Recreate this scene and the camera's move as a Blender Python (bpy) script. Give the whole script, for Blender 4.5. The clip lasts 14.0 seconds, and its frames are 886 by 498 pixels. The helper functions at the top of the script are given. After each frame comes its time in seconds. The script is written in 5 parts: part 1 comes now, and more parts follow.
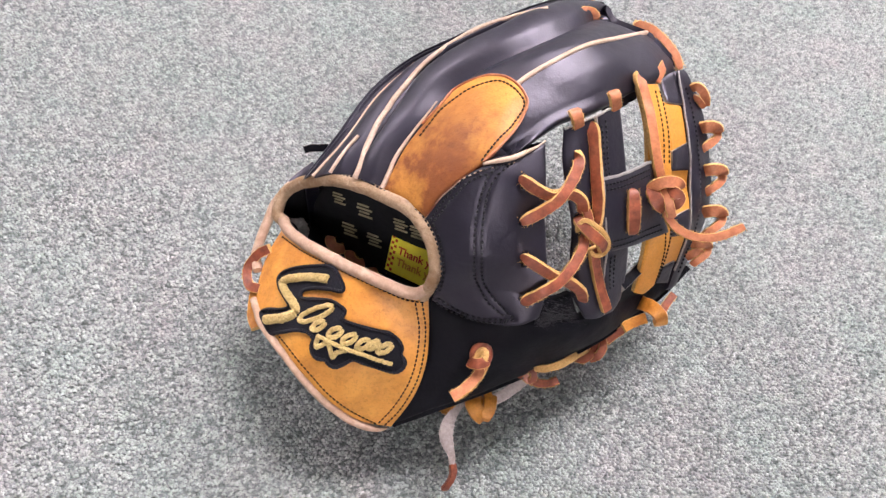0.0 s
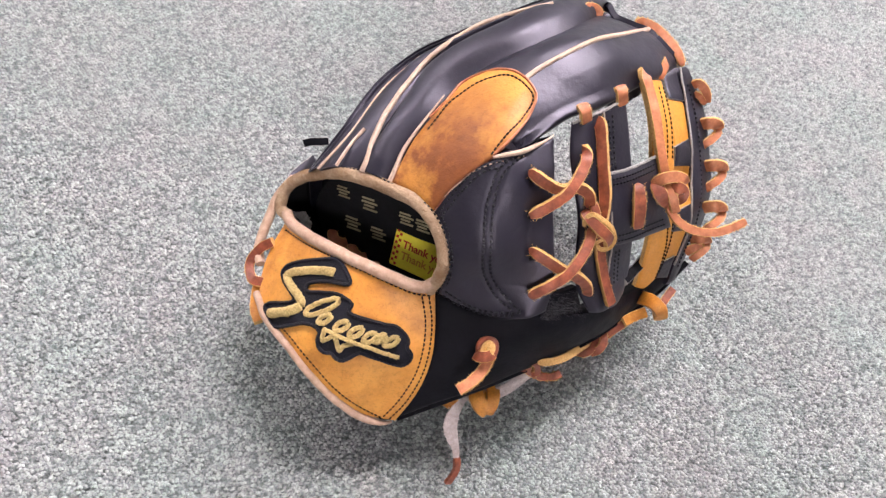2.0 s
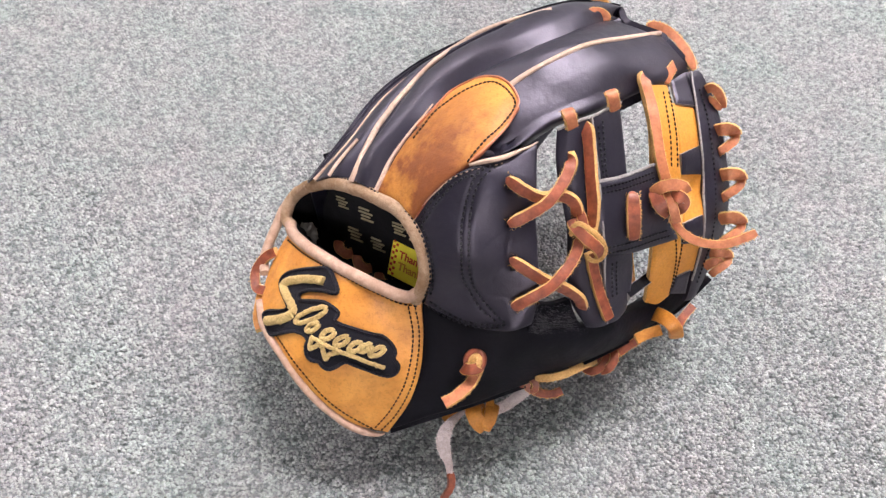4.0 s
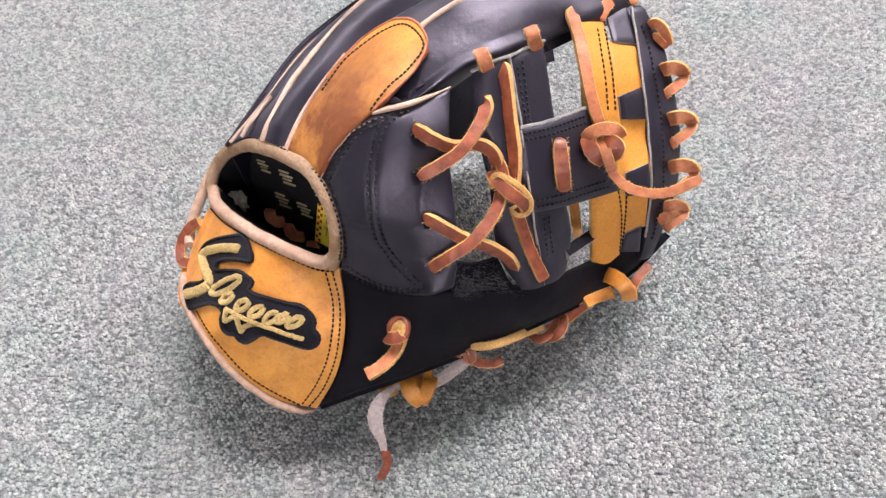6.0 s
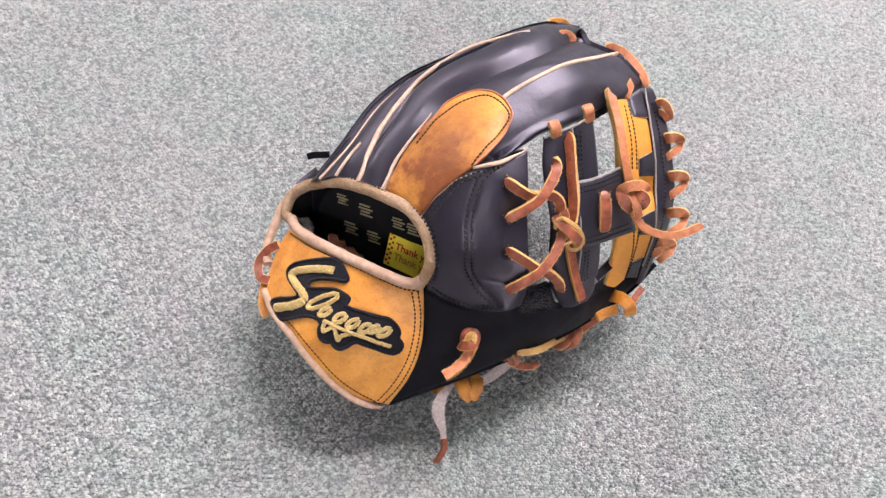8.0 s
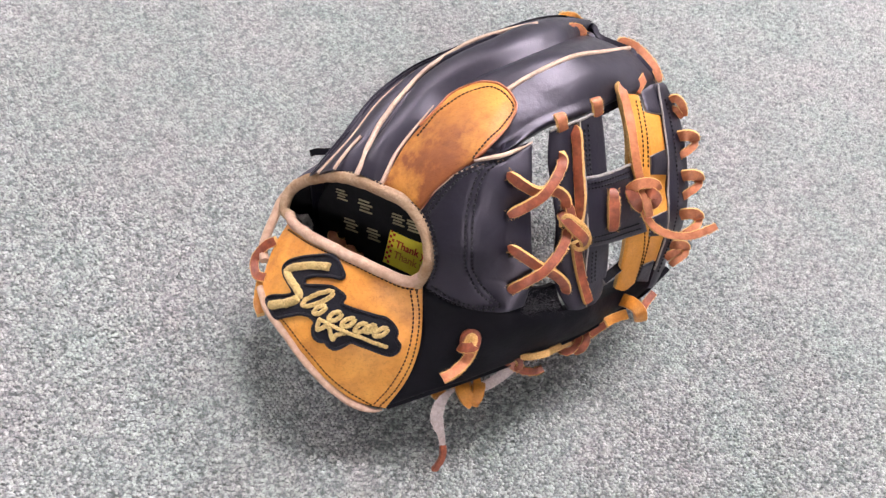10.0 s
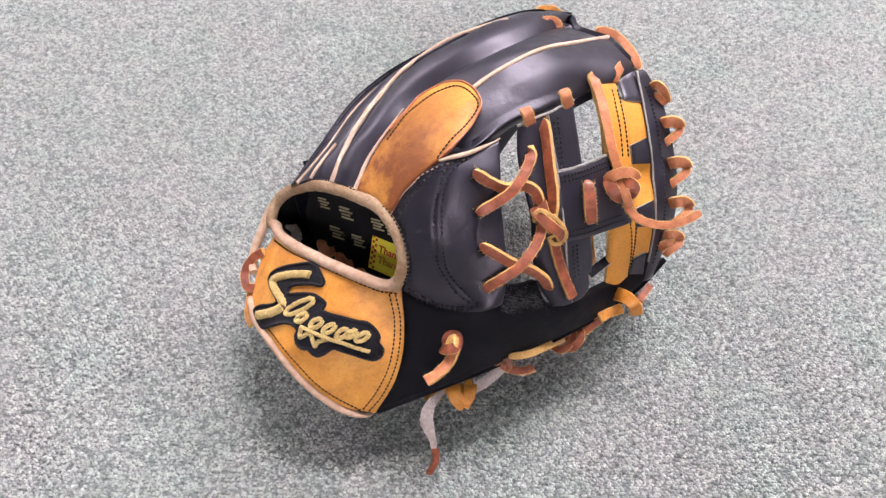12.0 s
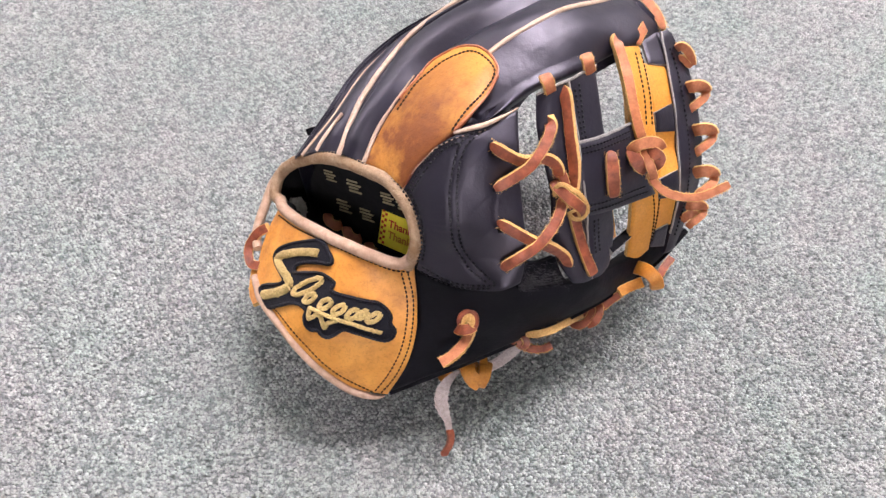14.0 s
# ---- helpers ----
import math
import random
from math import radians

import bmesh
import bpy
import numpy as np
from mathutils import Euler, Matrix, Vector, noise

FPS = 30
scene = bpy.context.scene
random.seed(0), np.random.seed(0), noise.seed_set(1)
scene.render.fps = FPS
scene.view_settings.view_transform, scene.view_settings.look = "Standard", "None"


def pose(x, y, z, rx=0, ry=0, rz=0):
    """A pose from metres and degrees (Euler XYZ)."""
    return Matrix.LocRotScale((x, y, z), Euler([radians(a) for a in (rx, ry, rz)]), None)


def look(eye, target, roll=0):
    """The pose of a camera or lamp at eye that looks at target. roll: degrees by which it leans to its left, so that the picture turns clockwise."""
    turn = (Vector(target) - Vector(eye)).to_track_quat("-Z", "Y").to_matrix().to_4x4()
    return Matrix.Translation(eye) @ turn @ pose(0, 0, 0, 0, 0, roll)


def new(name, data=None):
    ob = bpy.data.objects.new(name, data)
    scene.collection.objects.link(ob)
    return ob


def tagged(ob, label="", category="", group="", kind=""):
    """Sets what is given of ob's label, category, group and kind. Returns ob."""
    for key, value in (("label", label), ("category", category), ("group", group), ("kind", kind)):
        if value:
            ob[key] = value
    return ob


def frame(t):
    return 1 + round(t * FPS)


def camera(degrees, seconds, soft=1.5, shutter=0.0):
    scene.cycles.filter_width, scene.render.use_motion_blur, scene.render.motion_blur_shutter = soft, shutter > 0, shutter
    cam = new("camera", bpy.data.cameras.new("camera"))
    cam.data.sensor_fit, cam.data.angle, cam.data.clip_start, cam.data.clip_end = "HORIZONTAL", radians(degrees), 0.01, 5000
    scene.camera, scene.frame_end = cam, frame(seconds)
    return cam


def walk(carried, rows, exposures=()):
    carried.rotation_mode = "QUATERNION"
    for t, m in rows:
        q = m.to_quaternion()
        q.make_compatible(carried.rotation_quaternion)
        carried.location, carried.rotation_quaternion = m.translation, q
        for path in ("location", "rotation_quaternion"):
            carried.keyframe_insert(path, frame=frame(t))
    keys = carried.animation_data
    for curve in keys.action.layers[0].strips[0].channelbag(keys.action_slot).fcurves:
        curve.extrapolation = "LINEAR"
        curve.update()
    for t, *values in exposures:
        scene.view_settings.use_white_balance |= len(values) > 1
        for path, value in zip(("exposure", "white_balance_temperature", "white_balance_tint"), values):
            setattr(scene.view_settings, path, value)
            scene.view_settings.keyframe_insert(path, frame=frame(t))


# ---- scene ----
cam = camera(60.3, 14.0, soft=1.4)
PATH = [
    (0, (0.001, 0.002, 0.422), (0.231, 1.104, -1.231), 13.1),
    (0.5, (-0.017, 0.003, 0.418), (0.249, 1.102, -1.231), 14.5),
    (1, (-0.026, 0.006, 0.418), (0.266, 1.103, -1.229), 15.6),
    (1.5, (-0.02, 0.001, 0.418), (0.28, 1.096, -1.229), 16.0),
    (2, (-0.014, 0.0, 0.419), (0.279, 1.097, -1.227), 15.9),
    (2.5, (-0.01, -0.002, 0.418), (0.258, 1.097, -1.231), 14.9),
    (2.7, (-0.009, -0.002, 0.416), (0.243, 1.1, -1.234), 14.2),
    (4.8, (0.095, -0.002, 0.418), (-0.052, 1.15, -1.211), -2.0),
    (5, (0.104, 0.003, 0.415), (-0.056, 1.151, -1.215), -2.8),
    (5.5, (0.114, 0.006, 0.403), (-0.042, 1.139, -1.238), -3.7),
    (6, (0.102, 0.007, 0.388), (-0.001, 1.116, -1.273), -2.2),
    (6.5, (0.083, 0.0, 0.412), (0.081, 1.109, -1.252), 2.0),
    (7, (0.033, -0.035, 0.451), (0.143, 1.083, -1.204), 7.0),
    (7.5, (0.004, -0.045, 0.462), (0.213, 1.08, -1.178), 11.5),
    (8, (-0.011, -0.032, 0.454), (0.268, 1.098, -1.173), 15.0),
    (8.2, (-0.016, -0.028, 0.45), (0.281, 1.106, -1.171), 16.0),
    (10.3, (0.012, -0.031, 0.437), (0.198, 1.142, -1.172), 11.6),
    (10.5, (0.019, -0.033, 0.438), (0.179, 1.153, -1.165), 10.1),
    (11, (0.031, -0.035, 0.437), (0.143, 1.154, -1.167), 7.2),
    (11.5, (0.04, -0.037, 0.441), (0.114, 1.146, -1.17), 5.0),
    (12, (0.049, -0.032, 0.438), (0.102, 1.146, -1.178), 3.7),
    (12.5, (0.052, -0.022, 0.434), (0.09, 1.142, -1.191), 2.9),
    (13, (0.044, -0.02, 0.434), (0.082, 1.13, -1.201), 2.9),
    (13.5, (0.045, -0.012, 0.431), (0.09, 1.106, -1.228), 3.2),
    (14, (0.041, -0.011, 0.428), (0.102, 1.066, -1.256), 3.7),
]
walk(cam, [(t, look(eye, target, roll)) for t, eye, target, roll in PATH])

# ---- light: an assumed office room with unseen panel lights in its ceiling ----
world = bpy.data.worlds.new("world")
scene.world = world
world.use_nodes = True
world.node_tree.nodes["Background"].inputs[0].default_value = (0.75, 0.8, 0.9, 1)
world.node_tree.nodes["Background"].inputs[1].default_value = 0.05
PANEL_POWER = 59.0
# unseen panels placed to fit the light; the last brightens the label inside
LIGHTS = ((0.52, 1.20), (2.0, 1.9), (-2.6, 2.4), (0.2, -3.9))


# ---- materials ----
def material(name, build, rough=0.6, metal=0.0):
    m = bpy.data.materials.new(name)
    m.use_nodes = True
    nt = m.node_tree
    b = nt.nodes["Principled BSDF"]
    b.inputs["Roughness"].default_value = rough
    b.inputs["Metallic"].default_value = metal
    build(nt, b)
    return m


def node(nt, kind, **inputs):
    n = nt.nodes.new(kind)
    for k, val in inputs.items():
        n.inputs[k.replace("_", " ")].default_value = val
    return n


def coords(nt):
    return nt.nodes.new("ShaderNodeTexCoord").outputs["Object"]


def noise_tex(nt, scale, detail=4.0, rough=0.55):
    n = node(nt, "ShaderNodeTexNoise", Scale=scale, Detail=detail, Roughness=rough)
    nt.links.new(coords(nt), n.inputs["Vector"])
    return n.outputs["Fac"]


def ramp(nt, fac, stops):
    r = nt.nodes.new("ShaderNodeValToRGB")
    while len(r.color_ramp.elements) < len(stops):
        r.color_ramp.elements.new(0.5)
    for e, (p, c) in zip(r.color_ramp.elements, stops):
        e.position, e.color = p, (*c, 1)
    nt.links.new(fac, r.inputs["Fac"])
    return r.outputs["Color"]


def blend(nt, kind, fac, a, b):
    m = nt.nodes.new("ShaderNodeMix")
    m.data_type, m.blend_type = "RGBA", kind
    for sock, val in ((m.inputs[0], fac), (m.inputs[6], a), (m.inputs[7], b)):
        if isinstance(val, (int, float)):
            sock.default_value = val
        elif isinstance(val, tuple):
            sock.default_value = (*val, 1)
        else:
            nt.links.new(val, sock)
    return m.outputs[2]


def bump(nt, bsdf, *layers):
    last = None
    for height, strength, distance in layers:
        n = node(nt, "ShaderNodeBump", Strength=strength, Distance=distance)
        nt.links.new(height, n.inputs["Height"])
        if last:
            nt.links.new(last, n.inputs["Normal"])
        last = n.outputs["Normal"]
    nt.links.new(last, bsdf.inputs["Normal"])


def cells(nt, scale, feature="F1"):
    n = node(nt, "ShaderNodeTexVoronoi", Scale=scale)
    n.feature = feature
    nt.links.new(coords(nt), n.inputs["Vector"])
    return n.outputs["Distance"]


def leather(dark, light, rough, grain=900, wear=(0.5, 0.5, 0.5), wear_amount=0.0, gloss=0.5, sheen=(1, 1, 1), cloud=45):
    def build(nt, b):
        base = ramp(nt, noise_tex(nt, cloud, 6, 0.6), [(0.3, dark), (0.72, light)])
        fine = ramp(nt, noise_tex(nt, 900, 3), [(0.3, (0.78, 0.78, 0.78)), (0.7, (1.1, 1.1, 1.1))])
        col = blend(nt, "MULTIPLY", 0.8, base, fine)
        if wear_amount:
            spots = ramp(nt, noise_tex(nt, 120, 8, 0.7), [(0.56, (0, 0, 0)), (0.78, (1, 1, 1))])
            amount = blend(nt, "MULTIPLY", 1.0, spots, (wear_amount, wear_amount, wear_amount))
            col = blend(nt, "MIX", amount, col, wear)
        nt.links.new(col, b.inputs["Base Color"])
        r = node(nt, "ShaderNodeMapRange", To_Min=rough - 0.08, To_Max=rough + 0.14)
        nt.links.new(noise_tex(nt, 160, 5), r.inputs["Value"])
        nt.links.new(r.outputs["Result"], b.inputs["Roughness"])
        b.inputs["Specular IOR Level"].default_value = gloss
        b.inputs["Specular Tint"].default_value = (*sheen, 1)
        bump(nt, b, (noise_tex(nt, 70, 3), 0.35, 0.001), (cells(nt, grain), 0.18, 0.00022), (noise_tex(nt, 240, 5, 0.65), 0.10, 0.0004), (cells(nt, 230, "DISTANCE_TO_EDGE"), 0.16, 0.0006))
    return build


def cloth(dark, light, scale=700, height=0.0006):
    def build(nt, b):
        col = ramp(nt, noise_tex(nt, scale, 5, 0.75), [(0.3, dark), (0.7, light)])
        big = ramp(nt, noise_tex(nt, 60, 3), [(0.3, (0.82, 0.8, 0.78)), (0.7, (1.05, 1.05, 1.05))])
        nt.links.new(blend(nt, "MULTIPLY", 0.9, col, big), b.inputs["Base Color"])
        b.inputs["Specular IOR Level"].default_value = 0.15
        bump(nt, b, (noise_tex(nt, scale * 1.6, 4, 0.8), 0.8, height))
    return build


def worn_binding(nt, b):
    """beige suede, rubbed pale on top, browned by sweat in patches"""
    col = ramp(nt, noise_tex(nt, 420, 5, 0.75), [(0.3, (0.30, 0.19, 0.115)), (0.7, (0.50, 0.35, 0.235))])
    sweat = ramp(nt, noise_tex(nt, 55, 5, 0.6), [(0.46, (0, 0, 0)), (0.70, (0.75, 0.75, 0.75))])
    col = blend(nt, "MIX", sweat, col, (0.27, 0.15, 0.072))
    rubbed = ramp(nt, noise_tex(nt, 170, 7, 0.75), [(0.55, (0, 0, 0)), (0.72, (0.7, 0.7, 0.7))])
    nt.links.new(blend(nt, "MIX", rubbed, col, (0.60, 0.45, 0.32)), b.inputs["Base Color"])
    b.inputs["Specular IOR Level"].default_value = 0.15
    bump(nt, b, (noise_tex(nt, 90, 3), 0.4, 0.0016), (noise_tex(nt, 680, 4, 0.8), 0.9, 0.0012))


def tan_pad(nt, b):
    """tan leather that hand oil has darkened towards the wrist opening and in patches"""
    base = ramp(nt, noise_tex(nt, 38, 6, 0.6), [(0.3, (0.48, 0.18, 0.028)), (0.7, (0.69, 0.305, 0.056))])
    xyz = nt.nodes.new("ShaderNodeSeparateXYZ")
    nt.links.new(coords(nt), xyz.inputs[0])
    reach = node(nt, "ShaderNodeMath")
    reach.operation = "ADD"
    nt.links.new(xyz.outputs["Y"], reach.inputs[0])
    nt.links.new(xyz.outputs["X"], reach.inputs[1])
    wob = node(nt, "ShaderNodeMath")
    wob.operation = "MULTIPLY_ADD"
    nt.links.new(noise_tex(nt, 60, 5), wob.inputs[0])
    wob.inputs[1].default_value = 0.10
    nt.links.new(reach.outputs[0], wob.inputs[2])
    stain = node(nt, "ShaderNodeMapRange", From_Min=0.312, From_Max=0.392, To_Min=1.15, To_Max=0.0)
    nt.links.new(wob.outputs[0], stain.inputs["Value"])
    patchy = ramp(nt, noise_tex(nt, 55, 6, 0.62), [(0.34, (0.30, 0.30, 0.30)), (0.54, (1, 1, 1))])
    col = blend(nt, "MIX", blend(nt, "MULTIPLY", 1.0, stain.outputs["Result"], patchy), base, (0.19, 0.052, 0.012))
    smear = ramp(nt, noise_tex(nt, 95, 7, 0.7), [(0.52, (0, 0, 0)), (0.74, (0.5, 0.5, 0.5))])
    col = blend(nt, "MIX", smear, col, (0.33, 0.12, 0.022))
    pores = ramp(nt, noise_tex(nt, 500, 4, 0.7), [(0.34, (0.6, 0.55, 0.5)), (0.46, (1, 1, 1))])
    nt.links.new(blend(nt, "MULTIPLY", 0.5, col, pores), b.inputs["Base Color"])
    b.inputs["Roughness"].default_value = 0.5
    b.inputs["Specular IOR Level"].default_value = 0.35
    bump(nt, b, (noise_tex(nt, 70, 4), 0.3, 0.0015), (cells(nt, 900), 0.3, 0.0003))


def tan_strap(nt, b):
    """tan leather with cloudy oil stains, darker pores and small scuffs"""
    base = ramp(nt, noise_tex(nt, 30, 5, 0.6), [(0.28, (0.46, 0.165, 0.022)), (0.5, (0.68, 0.285, 0.048)), (0.72, (0.80, 0.38, 0.078))])
    cloud = ramp(nt, noise_tex(nt, 75, 7, 0.68), [(0.46, (0, 0, 0)), (0.72, (0.62, 0.62, 0.62))])
    col = blend(nt, "MIX", cloud, base, (0.34, 0.115, 0.02))
    pores = ramp(nt, noise_tex(nt, 620, 4, 0.75), [(0.36, (0.6, 0.54, 0.48)), (0.47, (1, 1, 1))])
    col = blend(nt, "MULTIPLY", 0.45, col, pores)
    scuff = ramp(nt, noise_tex(nt, 210, 8, 0.75), [(0.64, (0, 0, 0)), (0.8, (0.6, 0.6, 0.6))])
    nt.links.new(blend(nt, "MIX", scuff, col, (0.78, 0.46, 0.14)), b.inputs["Base Color"])
    r = node(nt, "ShaderNodeMapRange", To_Min=0.30, To_Max=0.56)
    nt.links.new(noise_tex(nt, 130, 6, 0.65), r.inputs["Value"])
    nt.links.new(r.outputs["Result"], b.inputs["Roughness"])
    b.inputs["Specular IOR Level"].default_value = 0.45
    bump(nt, b, (noise_tex(nt, 90, 4), 0.42, 0.0014), (cells(nt, 900), 0.28, 0.00030), (noise_tex(nt, 300, 6, 0.7), 0.28, 0.0005))


def carpet_yarn(nt, b):
    info = nt.nodes.new("ShaderNodeNewGeometry").outputs["Random Per Island"]
    tuft = ramp(nt, info, [(0.0, (0.24, 0.246, 0.246)), (0.14, (0.315, 0.321, 0.317)), (0.55, (0.352, 0.357, 0.352)), (1.0, (0.395, 0.398, 0.392))])
    broad = ramp(nt, noise_tex(nt, 48, 4, 0.7), [(0.34, (0.90, 0.955, 0.94)), (0.66, (1.05, 1.02, 1.03))])
    tint = ramp(nt, noise_tex(nt, 11, 3, 0.5), [(0.36, (0.965, 1.0, 0.985)), (0.64, (1.03, 0.99, 1.0))])
    broad = blend(nt, "MULTIPLY", 1.0, broad, tint)
    clump = ramp(nt, noise_tex(nt, 270, 3, 0.6), [(0.37, (0.62, 0.64, 0.65)), (0.50, (1.0, 1.0, 1.0)), (0.66, (1.20, 1.20, 1.19))])
    broad = blend(nt, "MULTIPLY", 1.0, broad, clump)
    # marled yarn: dark strands twisted into the light ones
    marl = ramp(nt, noise_tex(nt, 900, 3, 0.6), [(0.36, (0.56, 0.585, 0.60)), (0.48, (0.97, 0.97, 0.97)), (0.66, (1.10, 1.10, 1.09))])
    col = blend(nt, "MULTIPLY", 0.85, blend(nt, "MULTIPLY", 1.0, tuft, broad), marl)
    fibre = ramp(nt, noise_tex(nt, 3000, 2), [(0.3, (0.75, 0.75, 0.75)), (0.7, (1.15, 1.15, 1.15))])
    nt.links.new(blend(nt, "MULTIPLY", 0.7, col, fibre), b.inputs["Base Color"])
    b.inputs["Specular IOR Level"].default_value = 0.1


def carpet_base(nt, b):
    # darker than the yarn: shade between the loops is put into this colour
    col = ramp(nt, noise_tex(nt, 420, 4, 0.8), [(0.3, (0.12, 0.126, 0.127)), (0.5, (0.18, 0.186, 0.187)), (0.7, (0.25, 0.256, 0.256))])
    nt.links.new(col, b.inputs["Base Color"])
    b.inputs["Specular IOR Level"].default_value = 0.1
    bump(nt, b, (cells(nt, 420), 0.8, 0.001))


def carpet_far(nt, b):
    """the same looped carpet away from the pile, the shade between loops painted dark"""
    loops = ramp(nt, cells(nt, 400), [(0.12, (0.355, 0.358, 0.354)), (0.42, (0.277, 0.280, 0.277)), (0.62, (0.13, 0.134, 0.134))])
    broad = ramp(nt, noise_tex(nt, 48, 4, 0.7), [(0.34, (0.90, 0.955, 0.94)), (0.66, (1.05, 1.02, 1.03))])
    nt.links.new(blend(nt, "MULTIPLY", 1.0, loops, broad), b.inputs["Base Color"])
    b.inputs["Specular IOR Level"].default_value = 0.1


def painted(dark, light):
    return lambda nt, b: plain_wall(nt, b, dark, light)


def plain_wall(nt, b, dark, light):
    col = ramp(nt, noise_tex(nt, 4, 5), [(0.3, (dark, dark, dark)), (0.7, (light, light, light))])
    nt.links.new(col, b.inputs["Base Color"])
    bump(nt, b, (noise_tex(nt, 180, 4), 0.2, 0.001))


def glow(nt, b):
    b.inputs["Base Color"].default_value = (0.9, 0.9, 0.9, 1)
    b.inputs["Emission Color"].default_value = (1.0, 0.94, 0.972, 1)
    b.inputs["Emission Strength"].default_value = PANEL_POWER


BLACK = material("black_leather", leather((0.0032, 0.0030, 0.0070), (0.0070, 0.0066, 0.0148), 0.40, 1300, (0.034, 0.033, 0.050), 0.10, 0.66, (0.93, 0.84, 1.0)), 0.4)
BLACK_SOFT = material("black_suede", leather((0.0030, 0.0027, 0.0050), (0.0062, 0.0056, 0.0098), 0.55, 700, (0.030, 0.028, 0.038), 0.12, 0.13), 0.7)
TAN = material("tan_leather", tan_strap)
TAN_PAD = material("tan_pad_leather", tan_pad)
WEB_TAN_MAT = material("golden_tan_leather", leather((0.52, 0.21, 0.026), (0.66, 0.285, 0.042), 0.48, 900, (0.40, 0.15, 0.03), 0.2, 0.4), 0.5)
LACE = material("lace_leather", leather((0.13, 0.027, 0.013), (0.36, 0.094, 0.042), 0.42, 800, (0.50, 0.18, 0.085), 0.42, 0.45, cloud=170), 0.5)
LACE_PALE = material("pale_lace_leather", leather((0.34, 0.104, 0.046), (0.58, 0.218, 0.102), 0.46, 800, (0.66, 0.33, 0.16), 0.4, 0.4, cloud=170), 0.5)
LACE_GOLD = material("golden_lace_leather", leather((0.42, 0.14, 0.018), (0.68, 0.29, 0.046), 0.38, 800, (0.36, 0.12, 0.02), 0.4, 0.5, cloud=130), 0.45)
RAW = material("raw_lace_edge", cloth((0.50, 0.26, 0.085), (0.84, 0.53, 0.21), 900))
GREY_LACE = material("worn_grey_lace", cloth((0.36, 0.30, 0.29), (0.58, 0.50, 0.485), 420, 0.0008))
BEIGE = material("beige_suede_binding", worn_binding, 0.9)
PINK = material("pale_leather_binding", cloth((0.40, 0.25, 0.175), (0.60, 0.42, 0.32), 260, 0.0006))
CREAM = material("cream_welt", cloth((0.44, 0.30, 0.225), (0.64, 0.475, 0.385), 400, 0.0004))
GREY_EDGE = material("grey_cut_edge", cloth((0.20, 0.185, 0.185), (0.42, 0.39, 0.38), 700))
FELT = material("navy_felt", cloth((0.006, 0.006, 0.010), (0.020, 0.019, 0.028), 1200, 0.0006))
GOLD = material("gold_thread", cloth((0.42, 0.27, 0.085), (0.92, 0.70, 0.33), 1000, 0.0016))
LABEL_ORANGE = material("orange_print", cloth((0.55, 0.22, 0.03), (0.62, 0.28, 0.05), 500, 0.0001))
FRAY = material("grey_suede_fray", cloth((0.05, 0.048, 0.055), (0.14, 0.135, 0.15), 900))
DARK_THREAD = material("dark_thread", cloth((0.010, 0.006, 0.004), (0.026, 0.018, 0.014), 900))
GREY_THREAD = material("grey_thread", cloth((0.024, 0.023, 0.030), (0.06, 0.058, 0.07), 900))
BLACK_THREAD = material("waxed_black_thread", leather((0.004, 0.004, 0.007), (0.013, 0.012, 0.017), 0.45, 2600, gloss=0.35), 0.4)
LINING = material("black_lining", leather((0.006, 0.006, 0.007), (0.012, 0.012, 0.014), 0.7, 700, (0.03, 0.03, 0.03), 0.1, 0.15), 0.7)
DULL_GOLD = material("dull_gold_embroidery", cloth((0.26, 0.23, 0.14), (0.46, 0.41, 0.27), 1400))
LABEL_YELLOW = material("yellow_label", cloth((0.78, 0.66, 0.05), (0.85, 0.74, 0.08), 300, 0.0001))
LABEL_RED = material("red_print", cloth((0.42, 0.03, 0.02), (0.5, 0.05, 0.03), 500, 0.0001))
FLEECE = material("white_fleece", cloth((0.55, 0.52, 0.50), (0.80, 0.78, 0.76), 500, 0.002))
YARN = material("grey_carpet_yarn", carpet_yarn, 0.95)
BACKING = material("carpet_backing", carpet_base, 0.95)
CARPET = material("grey_carpet", carpet_far, 0.95)
WALL = material("grey_painted_wall", painted(0.55, 0.62), 0.8)
CEILING = material("white_ceiling", painted(0.68, 0.74), 0.8)
GLOW = material("light_diffuser", glow)
METAL = material("white_metal", lambda nt, b: nt.links.new(ramp(nt, noise_tex(nt, 30), [(0.3, (0.7, 0.7, 0.7)), (0.7, (0.8, 0.8, 0.8))]), b.inputs["Base Color"]), 0.4)


# ---- mesh helpers ----
EYE_SIDE = Vector((0.05, -0.02, 0.43))


def mm(p):
    return Vector(p) * 0.001


